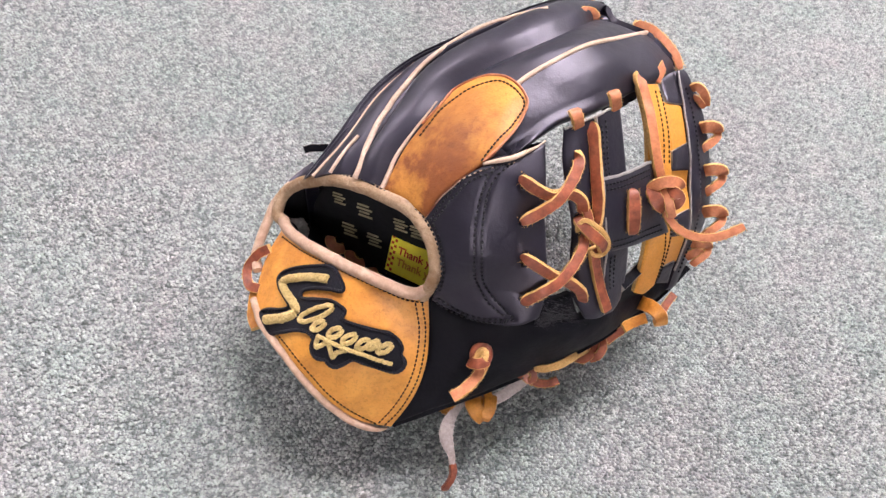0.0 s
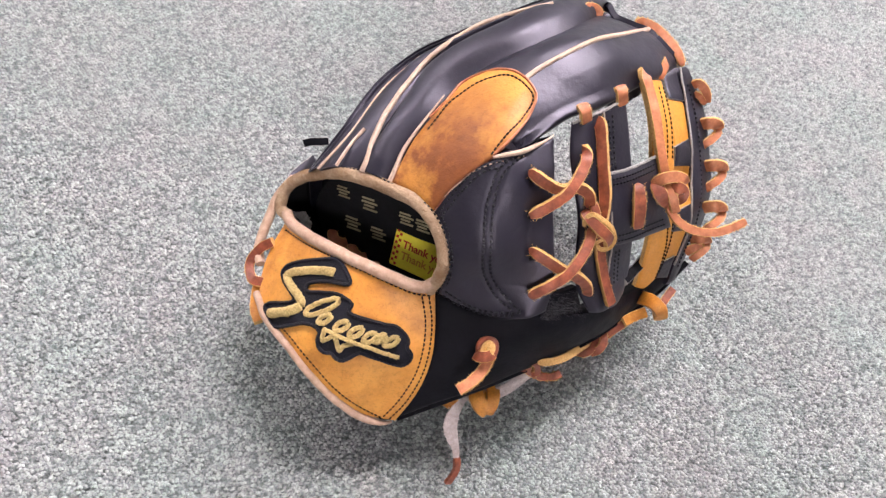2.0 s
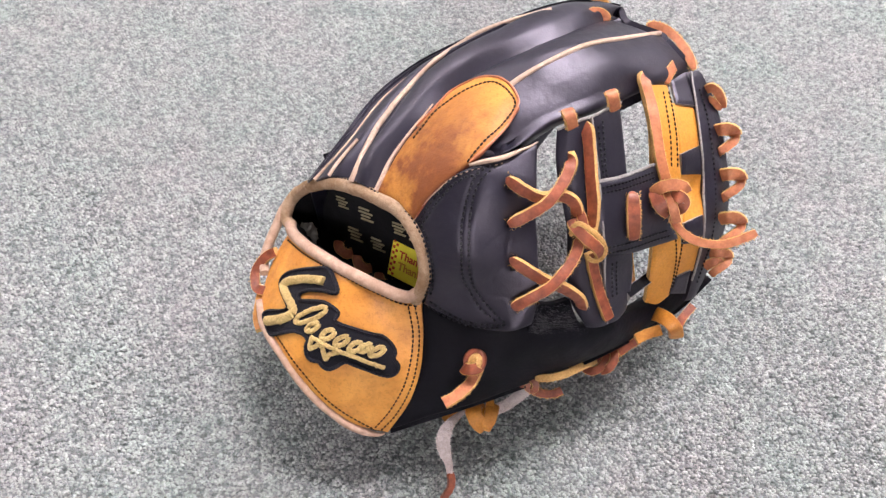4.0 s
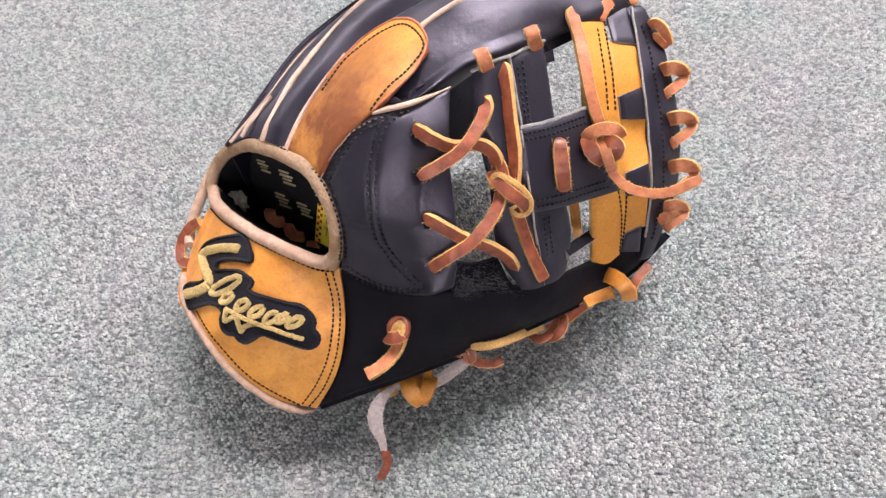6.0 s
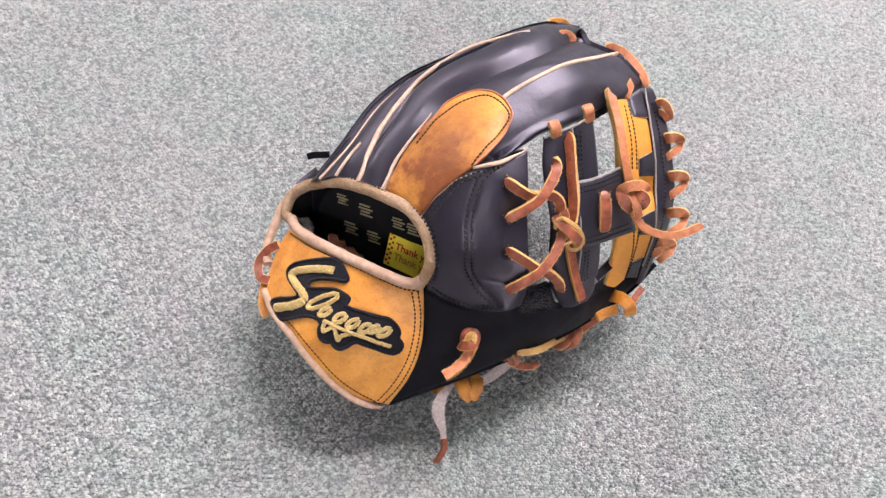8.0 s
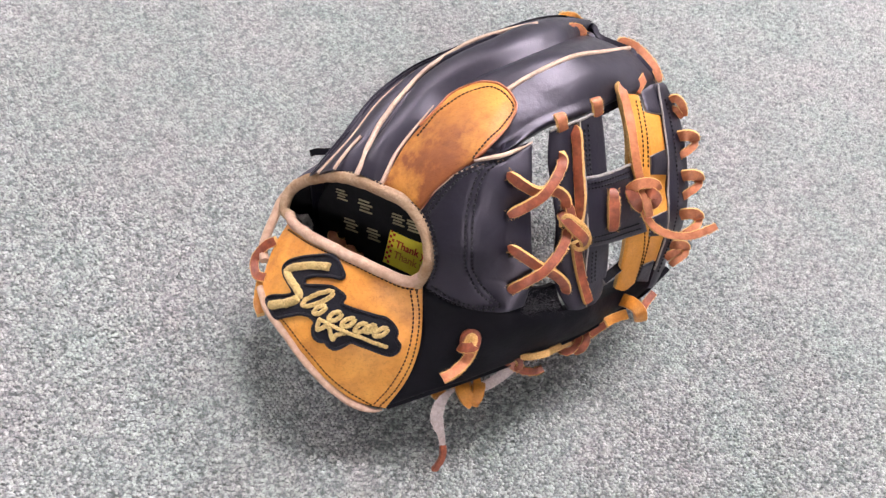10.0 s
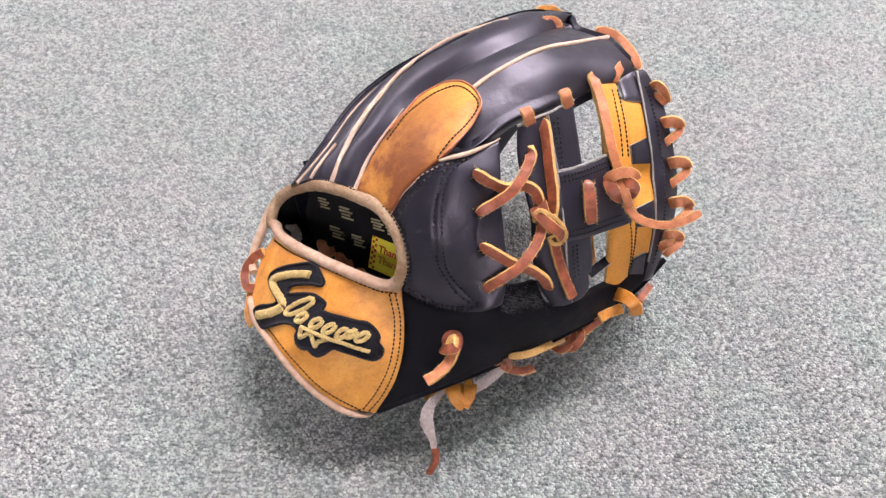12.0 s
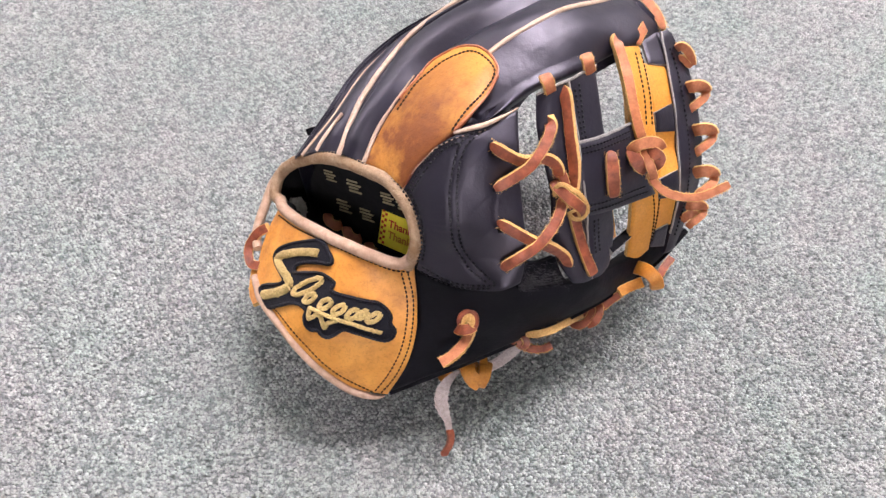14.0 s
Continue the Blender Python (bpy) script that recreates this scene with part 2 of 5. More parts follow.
def spline(pts, n, closed=False):
    """n places along a smooth curve through pts, evenly spaced"""
    p = [Vector(q) for q in pts]
    if closed:
        p = [p[-1], *p, p[0], p[1]]
    else:
        p = [2 * p[0] - p[1], *p, 2 * p[-1] - p[-2]]
    dense = []
    for i in range(1, len(p) - 2):
        a, b, c, d = p[i - 1:i + 3]
        for s in range(16):
            u = s / 16
            dense.append(0.5 * (2 * b + (c - a) * u + (2 * a - 5 * b + 4 * c - d) * u * u + (3 * b - a - 3 * c + d) * u ** 3))
    dense.append(p[-2])
    run = [0.0]
    for a, b in zip(dense, dense[1:]):
        run.append(run[-1] + (b - a).length)
    out, j = [], 0
    for k in range(n):
        want = run[-1] * k / (n if closed else n - 1)
        while j < len(run) - 2 and run[j + 1] < want:
            j += 1
        out.append(dense[j].lerp(dense[j + 1], (want - run[j]) / max(run[j + 1] - run[j], 1e-9)))
    return out


def cubic(p, u):
    n = len(p)
    if n == 2:
        return p[0].lerp(p[1], u)
    x = min(max(u, 0), 1) * (n - 1)
    i = min(int(x), n - 2)
    f = x - i
    b, c = p[i], p[i + 1]
    a = p[i - 1] if i else 2 * b - c
    d = p[i + 2] if i + 2 < n else 2 * c - b
    return 0.5 * (2 * b + (c - a) * f + (2 * a - 5 * b + 4 * c - d) * f * f + (3 * b - a - 3 * c + d) * f ** 3)


def surface(grid):
    rows = [[mm(p) for p in r] for r in grid]
    return lambda u, w: cubic([cubic(r, u) for r in rows], w)


def facing(s, u, w, toward=EYE_SIDE):
    e = 0.01
    du = s(min(u + e, 1), w) - s(max(u - e, 0), w)
    dw = s(u, min(w + e, 1)) - s(u, max(w - e, 0))
    n = du.cross(dw).normalized()
    return n if n.dot(toward - s(u, w)) > 0 else -n


def mesh_object(name, verts, faces, mats, slots=None, smooth=True, sharp=50):
    me = bpy.data.meshes.new(name)
    me.from_pydata([tuple(q) for q in verts], [], faces)
    for m in mats:
        me.materials.append(m)
    if slots:
        me.polygons.foreach_set("material_index", slots)
    if smooth:
        me.polygons.foreach_set("use_smooth", [True] * len(me.polygons))
    bm = bmesh.new()
    bm.from_mesh(me)
    bmesh.ops.recalc_face_normals(bm, faces=bm.faces)
    bm.to_mesh(me)
    bm.free()
    me.set_sharp_from_angle(angle=radians(sharp))
    return new(name, me)


def under(ob, parent, label=""):
    ob.parent = parent
    return tagged(ob, label)


def sheet(name, grid, mat, parent, thick=0.003, nu=24, nv=24, edge=None, label="", ripple=0.0, grooves=(), rolled=False):
    """a leather sheet through a grid of places, with rounded cut edges; grooves: lines pressed into it, each with its depth and width"""
    s = surface(grid)
    pressed = [(np.array([mm(p) for p in pts] if len(pts) < 2 else spline([mm(p) for p in pts], 80)), depth, width) for pts, depth, width in grooves]
    mid = facing(s, 0.5, 0.5)
    top, low = [], []
    for j in range(nv):
        near = facing(s, 0, j / (nv - 1))
        for i in range(nu):
            u, w = i / (nu - 1), j / (nv - 1)
            n = facing(s, u, w)
            if n.dot(near) < 0 if rolled else n.dot(mid) < -0.3:
                n = -n
            near = n
            p = s(u, w)
            rim = min(u, 1 - u, w, 1 - w)
            p = p + n * (ripple * (noise.noise(p * 38) + 0.3 * noise.noise(p * 90)))
            for line, depth, width in pressed:
                far = ((line - np.array(p)) ** 2).sum(1).min()
                if far < 9 * width * width:
                    p = p - n * depth * math.exp(-far / (width * width))
            top.append(p - n * (0.25 * thick if rim == 0 else 0))
            low.append(p - n * thick)
    ring = [i for i in range(nu)] + [j * nu + nu - 1 for j in range(1, nv)] + [(nv - 1) * nu + i for i in range(nu - 2, -1, -1)] + [j * nu for j in range(nv - 2, 0, -1)]
    verts, faces, slots = top + low, [], []
    N = nu * nv
    for j in range(nv - 1):
        for i in range(nu - 1):
            a = j * nu + i
            faces.append((a, a + 1, a + nu + 1, a + nu))
            faces.append((a + N, a + nu + N, a + nu + 1 + N, a + 1 + N))
            slots += [0, 0]
    for a, b in zip(ring, ring[1:] + ring[:1]):
        faces.append((a, b, b + N, a + N))
        slots.append(1)
    return under(mesh_object(name, verts, faces, [mat, edge or mat], slots), parent, label)


def frames(path, normal=None, lean=None):
    out = []
    for i, p in enumerate(path):
        t = (path[min(i + 1, len(path) - 1)] - path[max(i - 1, 0)]).normalized()
        n = (normal if normal is not None else EYE_SIDE - p)
        if lean is not None:
            n = n.normalized() + lean
        n = (n - t * n.dot(t)).normalized()
        out.append((p, t, n, t.cross(n)))
    return out


def sweep(name, path, section, mats, slot_of, parent, label="", normal=None, closed=False, taper=None, twist=0.0, extra=None, lean=None):
    fr = frames(path, normal, lean)
    verts, faces, slots, k = [], [], [], len(section)
    for i, (p, t, n, b) in enumerate(fr):
        g = taper(i / (len(fr) - 1)) if taper else 1.0
        a = twist * i / (len(fr) - 1)
        n2, b2 = n * math.cos(a) + b * math.sin(a), b * math.cos(a) - n * math.sin(a)
        for x, y in section:
            verts.append(p + b2 * x * g + n2 * y * g)
    m = len(fr)
    for i in range(m if closed else m - 1):
        for q in range(k):
            a, c = i * k + q, i * k + (q + 1) % k
            d, e = ((i + 1) % m) * k + (q + 1) % k, ((i + 1) % m) * k + q
            faces.append((a, c, d, e))
            slots.append(slot_of(q))
    if not closed:
        faces += [tuple(range(k)), tuple(range((m - 1) * k, m * k))]
        slots += [len(mats) - 1] * 2
    if extra:
        for tri in extra(fr):
            base = len(verts)
            verts += tri
            faces.append((base, base + 1, base + 2))
            slots.append(len(mats) - 1)
    return under(mesh_object(name, verts, faces, mats, slots, sharp=38), parent, label)


def tube(name, pts, radius, mat, parent, label="", closed=False, n=40, taper=None, rough=0.0, sides=12):
    path = spline([mm(p) for p in pts], n, closed)
    if rough:
        path = [p + Vector((noise.noise(p * 160), noise.noise(p * 160 + Vector((5, 0, 0))), noise.noise(p * 160 + Vector((0, 9, 0))))) * rough for p in path]
    sec = [(radius * math.cos(2 * math.pi * i / sides), radius * math.sin(2 * math.pi * i / sides)) for i in range(sides)]
    return sweep(name, path, sec, [mat], lambda q: 0, parent, label, closed=closed, taper=taper)


def lace(name, pts, parent, width=5.4, thick=2.3, mat=None, edge=None, label="", n=28, normal=None, twist=0.0, fuzz=26, ends=1.0, scaled=True, lean=None, blunt=9.0, swell=None):
    """a flat rawhide lace: smooth faces, pale frayed edges"""
    path = spline([mm(p) for p in pts] if scaled else pts, n)
    w, h = width / 2000, thick / 2000
    sec = [(-w, -h * 0.8), (-w * 0.93, -h), (w * 0.93, -h), (w, -h * 0.8), (w, h * 0.78), (w * 0.9, h), (0, h * 1.12), (-w * 0.9, h), (-w, h * 0.78)]
    rnd = random.Random(name + str(round(path[0].x * 1e5)))
    seed = rnd.uniform(0, 90)
    wob = [1 + 0.10 * noise.noise(Vector((0.33 * i, seed, 0))) for i in range(n)]

    def hairs(fr):
        out = []
        for _ in range(fuzz * 2):
            i = rnd.randrange(len(fr) - 1)
            p, t, nn, b = fr[i]
            side = rnd.choice((-1, 1))
            root = p + b * side * w * 0.97 + nn * rnd.uniform(-0.3, 0.6) * h + t * rnd.uniform(0, 1) * (fr[i + 1][0] - p).length
            tip = root + b * side * rnd.uniform(0.0003, 0.0013) + nn * rnd.uniform(-0.0003, 0.0009) + t * rnd.uniform(-0.0009, 0.0009)
            out.append([root, root + t * 0.0004, tip])
        return out
    return sweep(name, path, sec, [mat or LACE, edge or RAW], lambda q: 1 if q in (0, 2, 3, 4, 7, 8) else 0, parent, label, normal,
                 taper=lambda u: (swell(u) if swell else 1.0) * wob[min(int(u * n), n - 1)] * (ends + (1 - ends) * math.sqrt(1 - (1 - min(1, blunt * min(u, 1 - u))) ** 2)), twist=twist, extra=hairs if fuzz else None, lean=lean)


def laid(pts, grid, ripple=0.0, lift=0.0002, n=90):
    """a curve brought down onto a sheet"""
    at = surface(grid)
    k = 40
    uv = [(i / (k - 1), j / (k - 1)) for j in range(k) for i in range(k)]
    spots = np.array([at(u, w) for u, w in uv])
    out = []
    for p in spline([mm(q) for q in pts], n):
        u, w = uv[int(((spots - np.array(p)) ** 2).sum(1).argmin())]
        for _ in range(3):
            e = 0.004
            q = at(u, w)
            du = (at(min(u + e, 1), w) - at(max(u - e, 0), w)) / (min(u + e, 1) - max(u - e, 0))
            dw = (at(u, min(w + e, 1)) - at(u, max(w - e, 0))) / (min(w + e, 1) - max(w - e, 0))
            u = min(max(u + (p - q).dot(du) / du.length_squared, 0.0), 1.0)
            w = min(max(w + (p - q).dot(dw) / dw.length_squared, 0.0), 1.0)
        q = at(u, w)
        out.append(q + facing(at, u, w) * (lift + ripple * (noise.noise(q * 38) + 0.3 * noise.noise(q * 90))))
    return out


def stitching(name, pts, parent, mat=None, pitch=3.0, gap=0.75, radius=0.42, label="", points=None):
    """a row of thread stitches, each one a short raised bead"""
    path = points or spline([mm(p) for p in pts], 120)
    run = [0.0]
    for a, b in zip(path, path[1:]):
        run.append(run[-1] + (b - a).length)

    def at(s):
        s = min(max(s, 0), run[-1])
        j = max(0, min(len(run) - 2, next((q for q, r in enumerate(run) if r > s), len(run) - 1) - 1))
        return path[j].lerp(path[j + 1], (s - run[j]) / max(1e-9, run[j + 1] - run[j]))
    verts, faces = [], []
    count = max(2, int(run[-1] / (pitch / 1000)))
    step = run[-1] / count
    r0 = radius / 1000
    for c in range(count):
        a, b = at(step * (c + 0.04)), at(step * (c + gap))
        t = (b - a).normalized()
        up = EYE_SIDE - a
        up = (up - t * up.dot(t)).normalized()
        side = t.cross(up)
        base = len(verts)
        for f, g, drop in ((0, 0.45, -0.5), (0.25, 1, 0.1), (0.75, 1, 0.1), (1, 0.45, -0.5)):
            p = a.lerp(b, f) + up * drop * r0
            for q in range(6):
                an = q * math.pi / 3
                verts.append(p + (side * math.cos(an) + up * math.sin(an)) * r0 * g)
        for k in range(3):
            for q in range(6):
                faces.append((base + k * 6 + q, base + k * 6 + (q + 1) % 6, base + k * 6 + 6 + (q + 1) % 6, base + k * 6 + 6 + q))
        faces += [tuple(base + q for q in range(6)), tuple(base + 18 + q for q in range(6))]
    return under(mesh_object(name, verts, faces, [mat or DARK_THREAD]), parent, label)


def box(name, size, place, mat, parent=None, bevel=0.0, turn=None):
    bm = bmesh.new()
    bmesh.ops.create_cube(bm, size=1)
    for q in bm.verts:
        q.co = Vector((q.co.x * size[0], q.co.y * size[1], q.co.z * size[2]))
    if bevel:
        bmesh.ops.bevel(bm, geom=bm.edges[:], offset=bevel, segments=2, affect="EDGES")
    if turn:
        bm.transform(turn.to_4x4())
    bm.transform(Matrix.Translation(place))
    me = bpy.data.meshes.new(name)
    bm.to_mesh(me)
    bm.free()
    me.materials.append(mat)
    ob = new(name, me)
    if parent:
        ob.parent = parent
    return ob


# ---- the room ----
def room():
    tagged(box("floor", (9, 9, 0.1), (0.3, 0.0, -0.0529), CARPET), "grey-green loop-pile carpet floor", "floor", kind="structure")
    for name, size, place in (("wall_north", (9.2, 0.1, 2.8), (0.3, 4.55, 1.35)), ("wall_south", (9.2, 0.1, 2.8), (0.3, -4.55, 1.35)),
                              ("wall_east", (0.1, 9.0, 2.8), (4.85, 0, 1.35)), ("wall_west", (0.1, 9.0, 2.8), (-4.25, 0, 1.35))):
        tagged(box(name, size, place, WALL), "plain grey painted wall", "wall", kind="structure")
    tagged(box("ceiling", (9.2, 9.2, 0.1), (0.3, 0, 2.80), CEILING), "plain white ceiling", "ceiling", kind="structure")
    for x, y in LIGHTS:
        holder = tagged(new("ceiling_light"), "unseen white rectangular panel light added on the ceiling", "ceiling light", "panel lights")
        holder.location = (x, y, 2.74)
        holder.empty_display_size = 0.1
        box("frame", (1.3, 0.68, 0.03), (0, 0, -0.005), METAL, holder, 0.006)
        box("diffuser", (1.22, 0.60, 0.012), (0, 0, -0.028), GLOW, holder, 0.003)


room()

# ---- the glove: places in millimetres ----
WRIST = [
    [(-39.0, 238.9, 77.1), (-20.8, 217.5, 89.4), (-3.7, 201.8, 98.9), (10.7, 193.5, 100.9), (23.7, 188.9, 98.5), (37.8, 186.1, 99.8)],
    [(-45.1, 229.4, 69.6), (-24.1, 205.3, 84.6), (-5.5, 188.8, 93.7), (9.6, 181.4, 92.0), (24.0, 177.2, 87.0), (40.0, 175.4, 85.8)],
    [(-49.1, 218.5, 63.0), (-26.6, 192.7, 80.0), (-8.1, 176.6, 86.8), (7.5, 168.7, 83.5), (23.0, 164.0, 77.4), (39.8, 163.4, 72.8)],
    [(-50.1, 205.9, 58.6), (-27.9, 179.5, 76.5), (-12.3, 165.7, 76.8), (2.5, 157.9, 70.6), (17.7, 153.5, 61.8), (35.0, 152.7, 56.6)],
    [(-43.8, 188.6, 63.3), (-29.8, 169.4, 67.8), (-18.1, 157.3, 62.4), (-5.5, 149.3, 53.9), (8.4, 144.6, 44.1), (25.1, 143.2, 40.3)],
]
HEM = [(-50.9, 205.8, 57.0), (-44.7, 189.4, 61.9), (-33.7, 173.4, 66.5), (-20.7, 158.9, 61.8), (-10.2, 151.2, 54.7), (2.4, 145.6, 45.2), (13.7, 143.4, 39.4), (20.0, 143.2, 37.5), (23.2, 144.5, 36.4)]
WRIST_LIP = [(-37.7, 243.5, 79.5), (-35.0, 236.3, 80.6), (-24.6, 223.5, 87.5), (-6.0, 205.8, 99.0), (11.3, 194.9, 102.9), (23.2, 190.3, 101.9), (31.9, 188.2, 101.9), (36.5, 187.9, 107.6)]
RIM = [(35.2, 187.5, 100.7), (39.2, 189.5, 116.9), (38.1, 196.3, 125.4), (34.1, 204.2, 132.0), (26.1, 214.8, 134.0), (13.3, 227.1, 127.7), (0.5, 236.7, 122.6), (-14.0, 247.0, 112.5), (-29.4, 257.1, 94.7), (-38.3, 259.3, 82.7), (-41.5, 253.9, 77.4), (-41.8, 249.5, 74.2), (-37.6, 245.8, 74.2)]
LEFT_CORD = [(-35.5, 260.6, 87.5), (-40.2, 259.6, 80.2), (-44.5, 255.7, 74.8), (-47.1, 248.2, 71.1), (-50.3, 239.4, 66.4), (-52.2, 230.4, 62.4), (-50.2, 221.2, 62.0)]
ST_W1 = [(32.0, 186.0, 97.6), (34.9, 176.6, 87.8), (34.9, 166.0, 78.5), (31.9, 156.4, 66.2), (25.4, 148.8, 53.3), (18.1, 143.6, 43.1)]
ST_W2 = [(35.3, 185.4, 98.4), (38.0, 176.6, 88.3), (38.2, 166.4, 78.4), (35.5, 156.5, 65.4), (29.0, 148.3, 51.7), (21.3, 142.8, 42.0)]
ST_HEM = [(-40.6, 185.1, 67.1), (-30.0, 171.9, 71.1), (-18.1, 159.4, 67.2), (-7.7, 151.7, 59.7), (4.7, 146.4, 50.5), (17.8, 143.4, 42.7)]
ST_LIP = [(-38.3, 233.9, 77.6), (-25.2, 218.9, 86.7), (-5.0, 201.1, 99.0), (11.7, 191.5, 101.1), (26.0, 187.2, 98.0), (36.5, 185.2, 98.9)]
THUMB_PATCH = [
    [(31.4, 208.7, 137.3), (38.9, 214.6, 149.6), (49.5, 218.5, 159.5), (61.9, 221.0, 165.2), (73.7, 228.3, 163.9), (85.4, 236.1, 163.5)],
    [(36.0, 202.7, 133.9), (43.7, 204.9, 145.4), (53.3, 207.9, 152.3), (64.5, 209.8, 156.4), (75.6, 213.7, 157.2), (86.2, 220.5, 156.5)],
    [(39.2, 196.9, 129.3), (47.0, 196.6, 138.8), (56.3, 197.6, 144.3), (66.5, 200.1, 145.1), (77.0, 203.1, 145.4), (87.0, 208.3, 145.8)],
    [(41.4, 191.1, 124.0), (49.7, 189.7, 129.6), (59.0, 189.3, 132.9), (69.0, 190.7, 132.7), (79.4, 192.6, 133.0), (89.2, 196.7, 134.0)],
    [(41.8, 187.0, 115.3), (50.4, 185.5, 114.9), (60.0, 184.8, 114.3), (70.7, 183.2, 116.1), (81.5, 182.6, 118.9), (91.5, 184.5, 122.7)],
    [(39.5, 185.4, 101.7), (49.1, 181.3, 99.0), (59.4, 177.6, 98.3), (70.2, 174.2, 100.4), (81.1, 170.9, 106.5), (90.8, 174.1, 107.4)],
]
ST_T1 = [(34.2, 206.6, 137.2), (36.9, 209.2, 142.9), (39.6, 211.4, 147.6), (43.6, 214.3, 152.8), (47.6, 216.8, 157.2), (52.9, 218.3, 160.9), (59.5, 219.2, 163.7), (67.5, 222.2, 164.0)]
ST_T2 = [(36.1, 206.0, 138.4), (38.9, 207.7, 143.5), (41.6, 210.0, 148.1), (45.6, 212.7, 152.7), (49.0, 215.0, 156.4), (54.3, 216.7, 160.1), (58.8, 217.0, 161.8)]
ST_T3 = [(67.0, 222.5, 164.4), (60.9, 218.4, 163.2), (58.3, 216.0, 160.9), (56.1, 210.7, 155.6), (54.7, 204.7, 150.2), (54.3, 198.5, 144.9), (55.2, 191.5, 136.3), (56.2, 187.8, 127.3), (58.4, 186.3, 119.7), (64.4, 182.3, 110.6), (68.7, 179.2, 107.7), (74.4, 175.3, 106.2)]
ST_T4 = [(69.7, 223.3, 163.5), (63.6, 217.8, 162.7), (60.5, 214.2, 159.9), (58.5, 209.4, 155.2), (57.7, 202.4, 148.8), (58.0, 194.7, 141.2), (59.2, 188.6, 131.1), (61.1, 186.5, 121.9), (64.1, 184.7, 116.2), (68.5, 181.6, 111.9), (74.3, 177.2, 108.6), (78.5, 173.7, 107.9)]
ST_T5 = [(42.1, 185.1, 105.2), (47.4, 182.8, 102.5), (54.7, 180.0, 100.3), (64.7, 177.1, 101.1), (74.5, 174.4, 105.1), (78.5, 173.5, 107.7)]
ST_T6 = [(41.5, 184.7, 102.0), (48.8, 181.5, 99.3), (57.6, 178.4, 98.6), (67.6, 175.4, 100.3), (75.9, 173.2, 105.0)]
ST_T7 = [(35.6, 205.7, 137.5), (39.0, 200.3, 134.2), (41.4, 194.6, 129.0), (42.6, 190.1, 123.4), (43.0, 186.9, 115.6), (42.1, 185.7, 108.5)]
THUMB = [
    [(36.9, 188.3, 97.5), (55.3, 181.0, 95.6), (74.9, 175.5, 100.1), (93.5, 177.4, 100.3), (112.4, 183.7, 92.0), (132.0, 194.3, 82.2), (152.4, 211.2, 69.6), (172.5, 225.5, 65.3), (185.9, 237.4, 75.7)],
    [(39.3, 173.4, 79.3), (58.5, 169.7, 82.3), (78.0, 168.3, 87.7), (96.7, 172.5, 88.7), (115.7, 179.7, 83.8), (135.3, 191.8, 75.3), (155.9, 209.4, 63.7), (175.7, 224.6, 60.9), (189.6, 237.9, 71.0)],
    [(36.7, 158.3, 59.2), (56.9, 160.5, 62.9), (77.2, 163.8, 68.0), (96.9, 170.1, 70.6), (116.7, 177.8, 70.6), (136.9, 190.3, 65.6), (158.2, 208.3, 55.7), (178.3, 223.9, 55.4), (192.9, 238.2, 66.0)],
    [(24.9, 145.1, 37.0), (47.7, 151.9, 43.9), (70.0, 159.2, 49.6), (91.8, 167.9, 53.0), (113.5, 177.1, 55.9), (135.1, 189.4, 55.7), (158.1, 207.6, 47.5), (179.4, 223.4, 49.5), (195.9, 238.1, 60.9)],
]
THUMB_UNDER = [
    [(24.9, 148.1, 38.0), (47.7, 154.9, 44.9), (70.0, 162.2, 50.6), (91.8, 170.9, 54.0), (113.5, 180.1, 56.9), (135.1, 192.4, 56.7), (158.1, 210.6, 48.5), (179.4, 226.4, 50.5), (195.9, 241.1, 61.9)],
    [(28.9, 159.1, 23.0), (51.7, 165.9, 29.9), (74.0, 173.2, 35.6), (95.8, 181.9, 39.0), (117.5, 191.1, 41.9), (139.1, 203.4, 41.7), (162.1, 221.6, 33.5), (183.4, 237.4, 35.5), (199.9, 252.1, 46.9)],
    [(32.9, 173.1, 16.6), (55.7, 179.9, 19.8), (78.0, 187.2, 22.3), (99.8, 195.9, 23.9), (121.5, 205.1, 25.1), (143.1, 217.4, 25.0), (166.1, 235.6, 21.4), (187.4, 251.4, 22.3), (203.9, 266.1, 27.4)],
    [(36.9, 195.1, 4.0), (59.7, 201.9, 4.0), (82.0, 209.2, 4.0), (103.8, 217.9, 4.0), (125.5, 227.1, 4.0), (147.1, 239.4, 4.0), (170.1, 257.6, 4.0), (191.4, 273.4, 4.0), (207.9, 288.1, 4.0)],
]
